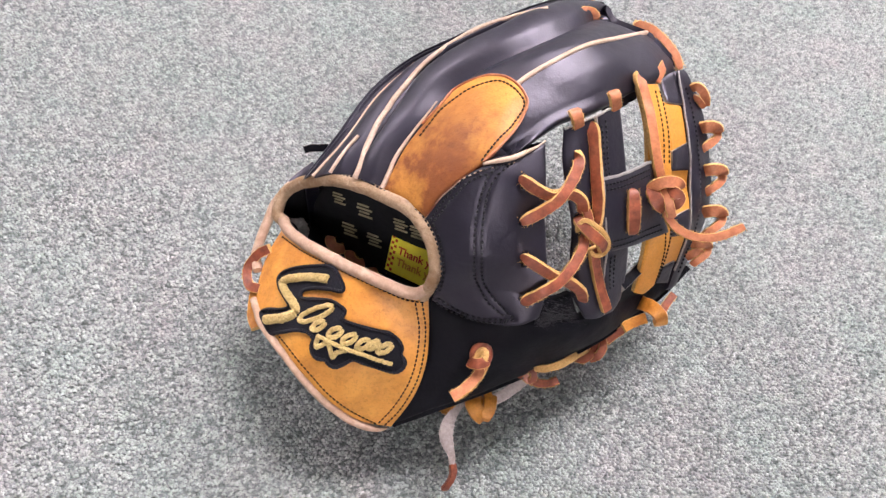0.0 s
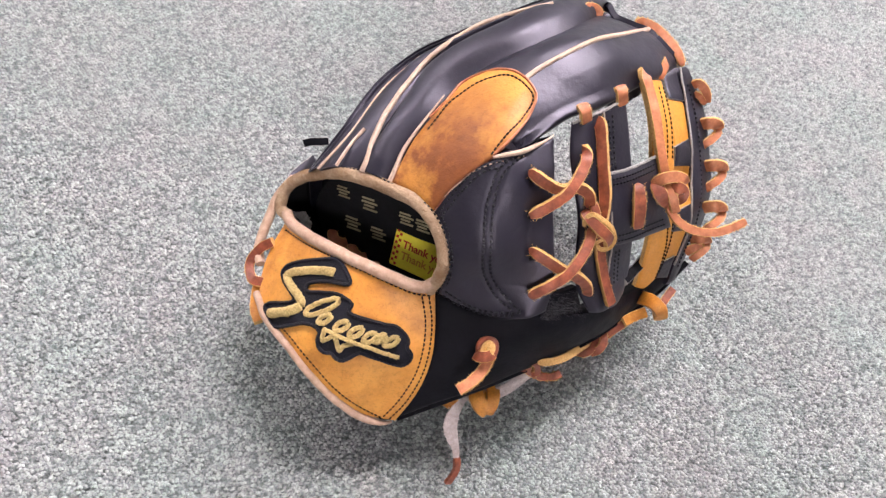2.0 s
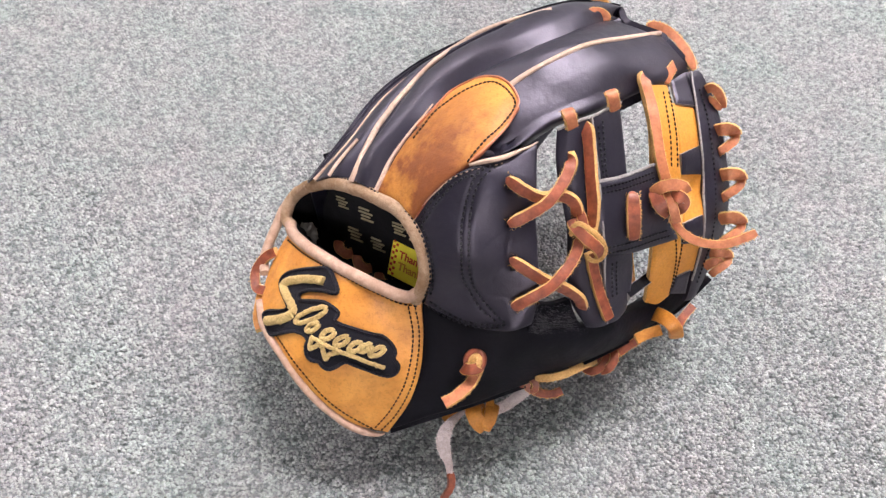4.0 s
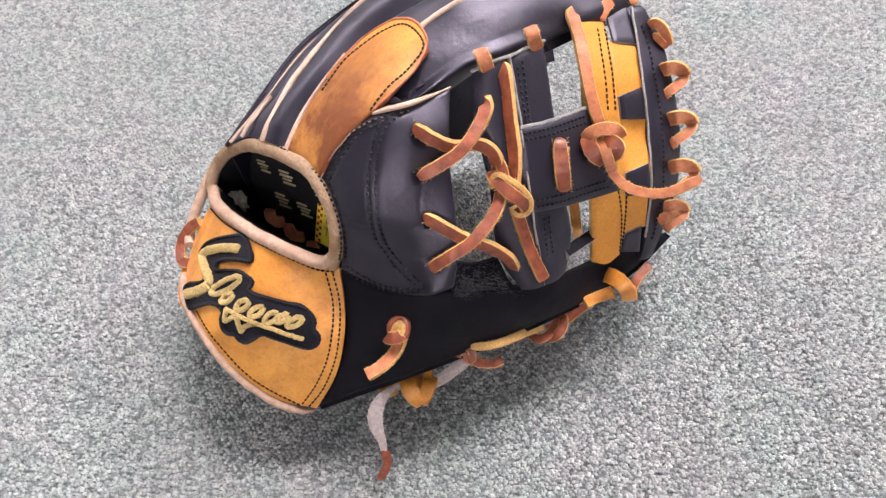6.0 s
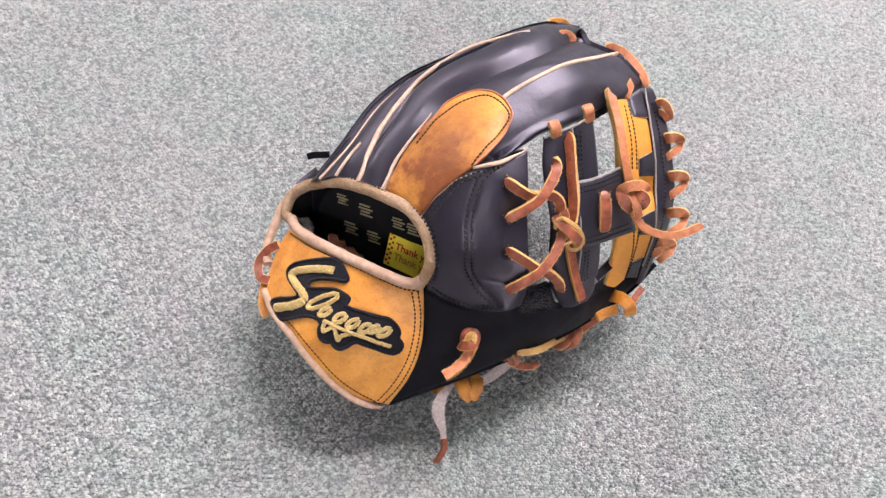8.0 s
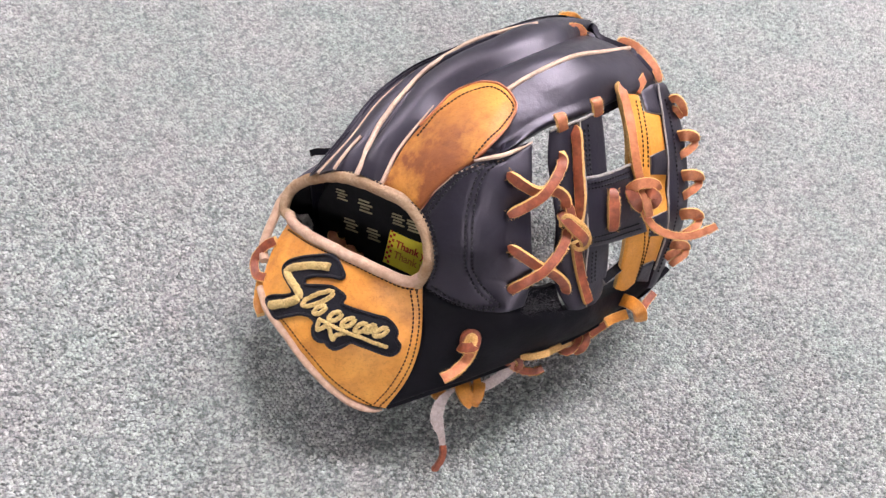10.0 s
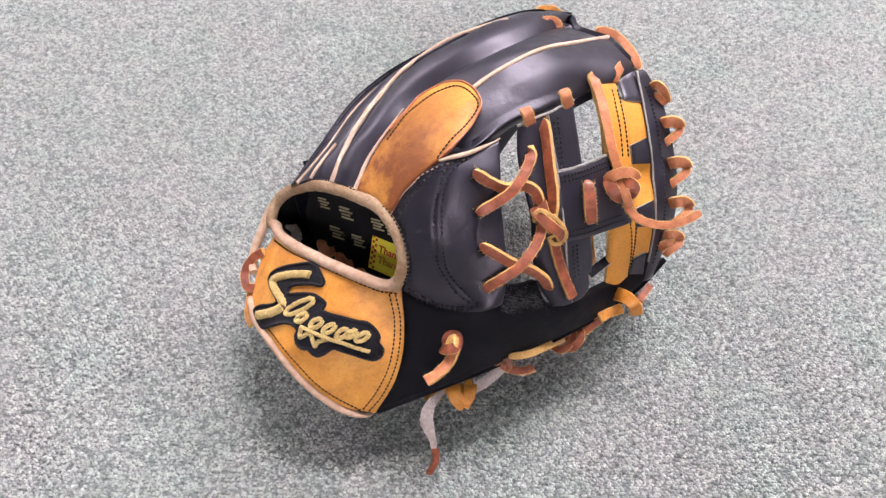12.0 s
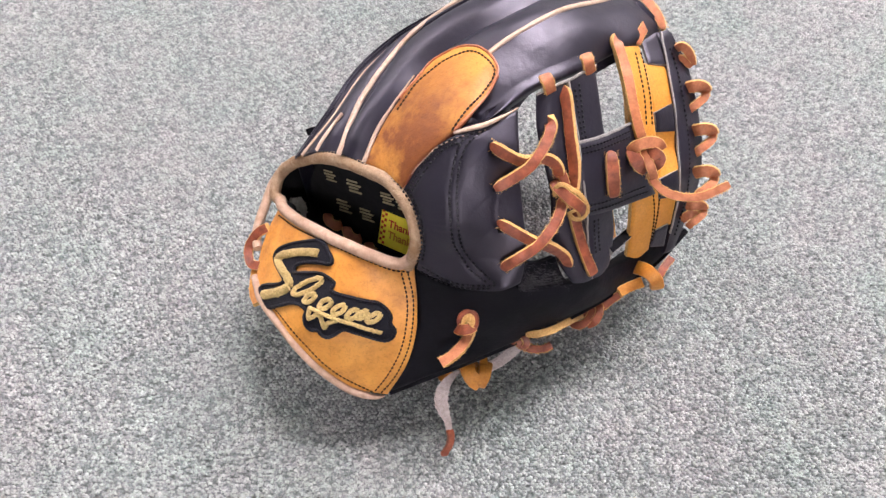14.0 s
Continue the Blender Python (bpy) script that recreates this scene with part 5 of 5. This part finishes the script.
def frayed_edge():
    """short loose fibres on the rough suede at the foot of the web"""
    rnd = random.Random(3)
    verts, faces = [], []
    for _ in range(900):
        u, w = rnd.uniform(0.0, 0.9), 1 - abs(rnd.gauss(0, 0.45))
        if not 0 <= w <= 1:
            continue
        n = facing(WEB_FOOT, u, w)
        p = WEB_FOOT(u, w) + n * 0.0003
        go = Vector((rnd.gauss(0, 1), rnd.gauss(0, 0.6), rnd.gauss(0.3, 0.8))) * 0.0016 + n * rnd.uniform(0.0006, 0.002)
        side = go.cross(n).normalized() * 0.00013
        k = len(verts)
        verts += [p - side, p + side, p + go]
        faces.append((k, k + 1, k + 2))
    under(mesh_object("suede_fray", verts, faces, [FRAY]), glove, "rough grey suede, frayed")


frayed_edge()
for pts, r in ((EDGE_STRIP, 0.0007), (EDGE_BAR, 0.0008), (EDGE_SLIT, 0.0005)):
    tube("cut_edge", pts, r, GREY_EDGE, glove, "pale grey cut leather edge", n=40, rough=0.0004, sides=6)
fold = sheet("web_fold", WEB_FOLD, BLACK, glove, 0.003, 20, 50, GREY_EDGE, ripple=0.0005)
strip = sheet("web_strip", WEB_STRIP, BLACK, glove, 0.003, 16, 50, GREY_EDGE, ripple=0.0004)
bar = sheet("web_crossbar", WEB_BAR, BLACK, glove, 0.0032, 30, 30, GREY_EDGE, ripple=0.0004)
tube("cut_edge", EDGE_FOLD, 0.0005, GREY_EDGE, glove, "pale grey cut leather edge", n=60, rough=0.0004, sides=6)
lace("web_sill", WINDOW_SILL, glove, 5.6, 3.0, BLACK_SOFT, GREY_EDGE, "dark leather palm edge behind the web", n=24, fuzz=0)
lace("pocket_strip", WINDOW_TAN, glove, 5.0, 2.4, LACE_GOLD, RAW, "golden leather strip inside the pocket", n=20, fuzz=0)
tan = sheet("web_tan_strip", WEB_TAN, WEB_TAN_MAT, glove, 0.003, 16, 50, RAW, "golden tan leather web strip", ripple=0.0004)
outer = sheet("web_outer_panel", WEB_OUTER, WEB_TAN_MAT, glove, 0.0025, 16, 40, RAW, "golden tan leather web panel", ripple=0.0004)
backing = [[tuple(np.add(r[0], (-9, -2, -7))), tuple(np.add(r[0], (0, 3, -5))), tuple(np.add(r[1], (0, 4, -6)))] for r in RIM_BAND[1:]]
sheet("rim_backing", backing, BLACK_SOFT, glove, 0.002, 10, 40)
rim_band = sheet("rim_band", RIM_BAND, BLACK, glove, 0.005, 20, 60, ripple=0.0006)
RIM_AT = surface(RIM_BAND)
stitching("stitching", None, rim_band, BLACK_THREAD, 2.6, 0.7, 0.5, points=[RIM_AT(0.4, 0.08 + 0.84 * k / 90) + facing(RIM_AT, 0.4, 0.08 + 0.84 * k / 90) * 0.0003 for k in range(91)])
for g in (TAB_A, TAB_B, TAB_C, TAB_D):
    sheet("rim_tab", g, BLACK, rim_band, 0.002, 12, 12, GREY_EDGE, ripple=0.0003)
tube("rim_piping", RIM_PIPE, 0.0006, GREY_EDGE, rim_band, "pale worn cut edge", n=60, rough=0.0003)
for pts in (ST_TAN1, ST_TAN2, ST_TAN3, ST_TAN4):
    stitching("stitching", pts, tan, DARK_THREAD, 2.5, 0.78, 0.42, points=laid(pts, WEB_TAN, 0.0004))
for pts in (ST_BAR1, ST_BAR2, ST_BAR3, ST_BAR4):
    stitching("stitching", pts, bar, BLACK_THREAD, 2.2, 0.8, 0.52, points=laid(pts, WEB_BAR, 0.0004))
for pts in (ST_STRIP1, ST_STRIP2, ST_STRIP3, ST_STRIP4):
    stitching("stitching", pts, strip, BLACK_THREAD, 2.4, 0.74, 0.52, points=laid(pts, WEB_STRIP, 0.0004))

# lacing of the web
lace("lace", LACE_X1A, glove, 5.2, 3.1, n=48, lean=Vector((-0.1, 0, -0.40)), fuzz=90, ends=0.15)
lace("lace", LACE_X1B, glove, 5.2, 3.1, n=48, lean=Vector((-0.1, 0, -0.40)), fuzz=90, ends=0.15)
lace("lace", LACE_X2A, glove, 5.2, 3.1, n=48, lean=Vector((-0.1, 0, -0.40)), fuzz=90, ends=0.15)
lace("lace", LACE_X2B, glove, 5.2, 3.1, n=48, lean=Vector((-0.1, 0, -0.40)), fuzz=90, ends=0.15)
lace("lace", LACE_V1, glove, 5.6, 2.9, n=44, lean=Vector((-0.6, 0, 0)), fuzz=40, ends=0.5)
lace("lace", LACE_V2, glove, 5.2, 2.8, lean=Vector((0.4, 0, 0)))
lace("lace", LACE_L, glove, 4.2)
knot_a = lace("lace_knot", KNOT_A, glove, 5.4, 2.8, n=36, lean=Vector((0.3, 0, -0.2)), ends=0.6)
lace("lace_turn", KNOT_RING, knot_a, 2.2, 3.6, RAW, RAW, "pale raw edge of the lace", n=50, fuzz=30, ends=0.5)
lace("lace", LACE_SLOT, glove, 6.2, 3.0, lean=Vector((0.25, 0, 0)), fuzz=50, ends=0.2, blunt=4.0)
for pts in (TIE_A, TIE_B, TIE_C):
    lace("lace", pts, glove, 5.6, 2.6, LACE_PALE, RAW, n=34, fuzz=36, ends=0.7, lean=Vector((0.3, 0, 0)))
lace("lace", LACE_TAN, glove, 5.4, 3.0, LACE_PALE, RAW, n=40, lean=Vector((0.45, 0, 0)), fuzz=70)
knot = lace("lace_knot", KNOT_B1, glove, 5.8, 3.4, LACE_PALE, RAW, n=40, fuzz=24, ends=0.8)
lace("lace_turn", KNOT_B2, knot, 6.8, 4.4, LACE, RAW, n=26, fuzz=24, ends=0.7)
tube("lace_turn", KNOT_CORE, 0.0040, LACE, knot, n=20, rough=0.0005, taper=lambda u: 0.6 + 0.4 * math.sin(math.pi * u))
lace("lace_turn", KNOT_B3, knot, 6.2, 3.6, LACE, RAW, n=30, fuzz=16, ends=0.7)
lace("lace_turn", KNOT_B4, knot, 4.6, 4.0, LACE_PALE, RAW, n=24, fuzz=24, ends=0.8)
lace("lace", TAIL, glove, 4.2, 2.8, LACE_PALE, RAW, n=52, fuzz=80, ends=0.7, lean=Vector((0, -0.5, 0.7)))

# lacing along the rim and the finger tips
for out_leg, back_leg, wide in ((LOOP_A, TURN_A, 4.6), (LOOP_B, TURN_B, 6.2), (LOOP_C, TURN_C, 6.4), (LOOP_D, TURN_D, 6.4), (LOOP_E, TURN_E, 5.8)):
    loop = lace("lace_loop", out_leg, glove, wide, 2.6, LACE_PALE, RAW, n=40, fuzz=20, lean=Vector((0, 0, -0.30)))
    lace("lace_turn", back_leg, loop, wide * 0.72, 2.4, LACE_PALE, RAW, n=34, fuzz=12, ends=0.7, lean=Vector((0, 0, -0.30)))
lace("lace_loop", LOOP_F, glove, 5.0, 2.6, LACE_PALE, RAW, n=30, fuzz=14, lean=Vector((0, 0, -0.30)))
lace("lace", LACE_TIP, glove, 4.4, 3.4, LACE_PALE, RAW, n=44, fuzz=110, ends=0.4)
lace("lace", TIE_TIP, glove, 5.6, 2.8, LACE_PALE, RAW, n=30, fuzz=30, ends=0.5)
lace("lace", TIP_LACE, glove, 5.6, 2.8, LACE_GOLD, RAW, n=30, fuzz=30, ends=0.5)

# lacing along the thumb
toggle = lace("lace", TOGGLE, glove, 5.4, 2.8, LACE_PALE, RAW, n=44, fuzz=90, lean=Vector((-0.45, 0, 0.1)))
tube("lace_turn", TOGGLE_EYE, 0.0019, LACE, toggle, n=40, rough=0.0003)
tube("lace_turn", TOGGLE_CORE, 0.0021, RAW, toggle, "pale raw edge of the lace", n=36, rough=0.0005)
lace("lace_turn", TOGGLE_WRAP, toggle, 5.6, 2.6, n=30, fuzz=16, ends=0.8)
swell = (0.2, 0.36, 0.66, 0.92, 1.0, 0.84, 0.54, 0.44)
lace("lace", DANGLE, glove, 7.2, 1.7, GREY_LACE, GREY_LACE, "worn grey leather lace, hanging loose", n=60, fuzz=30, swell=lambda u: float(np.interp(u * 7, range(8), swell)))
lace("lace_end", DANGLE_TIP, glove, 4.0, 2.0, LACE, LACE, n=30, fuzz=10, ends=0.5, lean=Vector((0.5, 0, 0)))
lace("lace_knot", LOW_KNOT, glove, 5.2, 2.6, LACE_GOLD, RAW, n=30, fuzz=8)
low_knot = tube("lace_knot", LOW_CORE, 0.0050, LACE_GOLD, glove, "golden leather lace knot", n=24, taper=lambda u: 0.6 + 0.4 * math.sin(math.pi * u))
lace("lace_turn", LOW_KNOT_C, low_knot, 7.4, 4.4, LACE_GOLD, LACE_GOLD, n=30, fuzz=0, ends=0.6)
lace("lace_turn", LOW_KNOT_B, low_knot, 8.6, 4.8, LACE_GOLD, LACE_GOLD, n=30, fuzz=0, ends=0.6)
lace("lace_turn", LOW_KNOT_D, low_knot, 4.4, 2.4, LACE_GOLD, LACE_GOLD, n=24, fuzz=0, ends=0.6)
lace("lace", LOW_STRAP, glove, 5.8, 2.2, GREY_LACE, GREY_LACE, "worn grey leather lace", n=24, fuzz=8)
lace("lace", LOW_A, glove, 4.0, 3.0, RAW, RAW, n=40, ends=0.5)
low_bend = lace("lace", LOW_B, glove, 4.4, 3.0, LACE, RAW, n=36, fuzz=50, lean=Vector((0, 0.3, -0.6)))
lace("lace_turn", LOW_B_KNOT, low_bend, 3.6, 2.8, LACE, RAW, n=30, fuzz=14, ends=0.7)
low_tie = lace("lace_knot", LOW_C, glove, 4.6, 3.0, LACE, RAW, n=36, fuzz=20, ends=0.8)
lace("lace_turn", LOW_C_TURN, low_tie, 4.6, 3.0, LACE, RAW, n=36, fuzz=20, ends=0.8)
lace("lace", LOW_D, glove, 4.6, 2.4, LACE, RAW, n=24)
lace("lace", LOW_E, glove, 6.0, 2.6, LACE_GOLD, RAW, n=20, fuzz=6)
lace("lace_knot", LOW_HOOP, glove, 8.0, 6.0, LACE_GOLD, LACE_GOLD, "golden leather lace knot", n=30, fuzz=0, ends=0.6)
lace("lace", LOW_F, glove, 4.6, 2.4, LACE, RAW, n=20, fuzz=6)
lace("lace", SIDE_A, glove, 5.2, 3.6, LACE, RAW, n=36, fuzz=8, lean=Vector((0, -0.3, 0.8)))
lace("lace", SIDE_B, glove, 4.6, 3.4, LACE_GOLD, RAW, n=30, fuzz=8, lean=Vector((0, -0.3, 0.8)))
lace("pull_strap", STRAP_BACK, glove, 5.0, 2.0, BLACK_SOFT, GREY_EDGE, "black leather pull tab", n=24, fuzz=0)
lace("pull_strap_fold", STRAP_FOLD, glove, 6.0, 2.2, BLACK, GREY_EDGE, "worn dark leather strap", n=24, fuzz=0)
tube("welt", WELT_F, 0.0012, CREAM, glove, "cream leather welt", n=40, taper=lambda u: 0.35 + 0.65 * math.sin(math.pi * min(1, 0.15 + u)))

# inside: lining wall with embroidery bars and a yellow label
ORIGIN, ACROSS, DOWN, OUT = [mm(p) for p in WALL_AXES]
ACROSS, DOWN, OUT = ACROSS.normalized(), DOWN.normalized(), OUT.normalized()


def inside_at(a, d, out=0.0):
    return ORIGIN + ACROSS * a * 0.001 + DOWN * d * 0.001 + OUT * out * 0.001


def lining_rows():
    rows = []
    for d, left, right in ((-38, -18, 34), (-22, -34, 44), (0, -46, 46), (22, -46, 46), (50, -42, 46)):
        rows.append([tuple(1000 * inside_at(a, d, -3.0 - 0.002 * a * a * (0.3 if a > 0 else 0.1))) for a in (left, left * 0.5, 0, right * 0.5, right)])
    return rows


lining = sheet("lining", lining_rows(), LINING, glove, 0.003, 30, 30, label="black leather lining inside the glove", ripple=0.0004)


def lining_sleeve():
    """the sleeve of lining between the wrist opening and the inner wall"""
    mouth = spline([mm(p) for p in (*RIM, *WRIST_LIP[:-1])], 72, True)
    rows = []
    for k in range(9):
        u = k / 8
        row = []
        for p in mouth:
            q = p - ORIGIN
            a, d, o = q.dot(ACROSS), q.dot(DOWN), q.dot(OUT)
            flat = inside_at(1000 * a * 0.96, 1000 * d + (46 if d > -0.02 else 0) * min(1, max(0, o / 0.03)) + 2, -6)
            row.append(p.lerp(flat, u) + DOWN * 0.010 * math.sin(math.pi * u) * min(1, max(0, o / 0.02)) - OUT * 0.002)
        rows.append(row)
    m = len(mouth)
    verts = [p for row in rows for p in row]
    faces = [(r * m + i, r * m + (i + 1) % m, (r + 1) * m + (i + 1) % m, (r + 1) * m + i) for r in range(8) for i in range(m)]
    back = len(verts)
    verts.append(sum((rows[-1][i] for i in range(m)), Vector()) / m - OUT * 0.004)
    faces += [(8 * m + i, 8 * m + (i + 1) % m, back) for i in range(m)]
    under(mesh_object("lining_sleeve", verts, faces, [LINING]), glove)


lining_sleeve()
turn = Matrix((ACROSS, -DOWN, OUT)).transposed()
for a, d, size in ((-20.4, 2.0, 1.0), (-3.9, 1.4, 0.95), (-7.6, -19.5, 0.95), (-24.0, -20.5, 0.8), (15.0, -20.5, 0.85), (25.0, -20.5, 0.85)):
    for k, wide in enumerate((8.0, 10.5, 7.0, 9.5)):
        b = box("embroidery_bar", (wide * size * 0.001, 0.00125 * size, 0.0010), inside_at(a + 0.5 * (k % 2), d + (k - 1.5) * 2.8 * size, -2.0), DULL_GOLD, lining, 0.0003, turn @ Euler((0, 0, 0.12)).to_matrix())
        tagged(b, "dull gold embroidered bar")
leaf = turn @ Euler((-0.5, 0, 0)).to_matrix()
TAG_AT = inside_at(25.4, 0.4, 1.0)
tag = tagged(box("label", (0.034, 0.0215, 0.0006), TAG_AT, LABEL_YELLOW, glove, 0, leaf), "yellow printed label sewn inside")


def on_tag(a, d):
    """a place on the label's face, from its centre, in millimetres"""
    return TAG_AT + leaf @ Vector((a * 0.001, -d * 0.001, 0.0004))


def words(text, a, d, size, ink):
    c = bpy.data.curves.new("words", "FONT")
    c.body, c.size, c.extrude, c.offset = text, size, 0.00008, 0.00012
    ob = bpy.data.objects.new("words", c)
    scene.collection.objects.link(ob)
    me = bpy.data.meshes.new_from_object(ob.evaluated_get(bpy.context.evaluated_depsgraph_get()))
    bpy.data.objects.remove(ob)
    me.materials.clear()
    me.materials.append(ink)
    me.transform(Matrix.Translation(on_tag(a, d)) @ leaf.to_4x4())
    t = new("printed_words", me)
    t.parent = tag
    return t


words("Thank you", -11.6, -1.0, 0.0062, LABEL_RED)
words("Thank you", -11.2, 5.4, 0.0062, LABEL_ORANGE)
for k in range(12):
    box("printed_dot", (0.0015, 0.0015, 0.0002), on_tag(-15.6 + 1.9 * (k % 2), -9.4 + 1.7 * k), LABEL_RED, tag, 0, leaf)


def fleece():
    bm = bmesh.new()
    bmesh.ops.create_icosphere(bm, subdivisions=4, radius=1)
    at = inside_at(-50, 9, 7)
    for q in bm.verts:
        k = 1 + 0.5 * noise.noise(q.co * 2.2) + 0.28 * noise.noise(q.co * 6) + 0.1 * noise.noise(q.co * 15)
        q.co = at + ACROSS * q.co.x * 0.006 * k + DOWN * q.co.y * 0.0055 * k + OUT * q.co.z * 0.005 * k
    me = bpy.data.meshes.new("fleece")
    bm.to_mesh(me)
    bm.free()
    me.materials.append(FLEECE)
    me.polygons.foreach_set("use_smooth", [True] * len(me.polygons))
    under(new("fleece", me), glove, "tuft of white fleece padding")


fleece()
for a, d in ((-30, 17), (-17, 22), (-2, 28), (11, 33)):
    lace("lining_lace", [1000 * inside_at(a + x, d + 0.55 * x, o) for x, o in ((-4.6, -1), (-3, 1.6), (0, 2.6), (3, 1.6), (4.6, -1))], glove, 5.6, 2.4, LACE_PALE, RAW, n=20, fuzz=12, ends=0.6)


# ---- the carpet's loops ----
def carpet_pile():
    rng = np.random.default_rng(7)
    du, dv = 0.0025, 0.00178
    xs, ys = np.arange(-0.50, 0.68, du), np.arange(0.06, 0.80, dv)
    X, Y = np.meshgrid(xs, ys)
    X = X + (np.arange(len(ys)) % 2)[:, None] * du * 0.5
    X, Y = X.ravel(), Y.ravel()
    # the pile reaches a little past the seen floor, narrower towards the camera
    keep = np.abs(X - 0.09) < 0.24 + 0.5 * Y
    X, Y = X[keep], Y[keep]
    n = len(X)
    X += rng.normal(0, du * 0.15, n)
    Y += rng.normal(0, dv * 0.09, n)
    ang = rng.choice((-0.26, 0.26), n) + rng.normal(0.0, 0.24, n)
    L = rng.uniform(0.0012, 0.00162, n)
    H = rng.uniform(0.0024, 0.0031, n) - 0.0014 * (rng.random(n) < 0.09)
    Wd = rng.uniform(0.00080, 0.00106, n)
    lean = rng.normal(0, 0.0004, n)
    stations = [(-1.0, 0.0), (-0.78, 0.78), (-0.05, 1.0), (0.74, 0.86), (1.0, 0.0)]
    verts = np.zeros((n, len(stations) * 3, 3), np.float32)
    ca, sa = np.cos(ang), np.sin(ang)
    for i, (s, h) in enumerate(stations):
        for j, (side, drop) in enumerate(((-1, 0.20), (0, 0.0), (1, 0.20))):
            px, py = s * L, side * Wd * (0.7 if i in (0, 4) else 1.0) + lean * h
            verts[:, i * 3 + j, 0] = X + px * ca - py * sa
            verts[:, i * 3 + j, 1] = Y + px * sa + py * ca
            verts[:, i * 3 + j, 2] = np.maximum(H * h - drop * 0.0040, -0.0006) - 0.0031
    quads = []
    for i in range(len(stations) - 1):
        for j in range(2):
            a = i * 3 + j
            quads.append((a, a + 1, a + 4, a + 3))
    q = np.array(quads)
    k = verts.shape[1]
    faces = (q[None] + (np.arange(n) * k)[:, None, None]).reshape(-1)
    me = bpy.data.meshes.new("carpet_pile")
    me.vertices.add(n * k)
    me.vertices.foreach_set("co", verts.reshape(-1))
    me.loops.add(len(faces))
    me.loops.foreach_set("vertex_index", faces.astype(np.int32))
    count = len(faces) // 4
    me.polygons.add(count)
    me.polygons.foreach_set("loop_start", np.arange(count, dtype=np.int32) * 4)
    me.polygons.foreach_set("loop_total", np.full(count, 4, np.int32))
    me.polygons.foreach_set("use_smooth", np.ones(count, bool))
    me.update(calc_edges=True)
    me.materials.append(YARN)
    me.materials.append(BACKING)
    # the backing that the loops stand in, coloured dark for the shade between them
    bm = bmesh.new()
    bm.from_mesh(me)
    ends = [bm.verts.new((0.09 + sx * (0.24 + 0.5 * y) * 0.995, y, -0.0025)) for y, sx in ((0.062, -1), (0.062, 1), (0.798, 1), (0.798, -1))]
    bm.faces.new(ends).material_index = 1
    bm.to_mesh(me)
    bm.free()
    tagged(new("carpet_pile", me), "grey-green looped carpet pile, speckled light and dark", "carpet", kind="stuff")


carpet_pile()
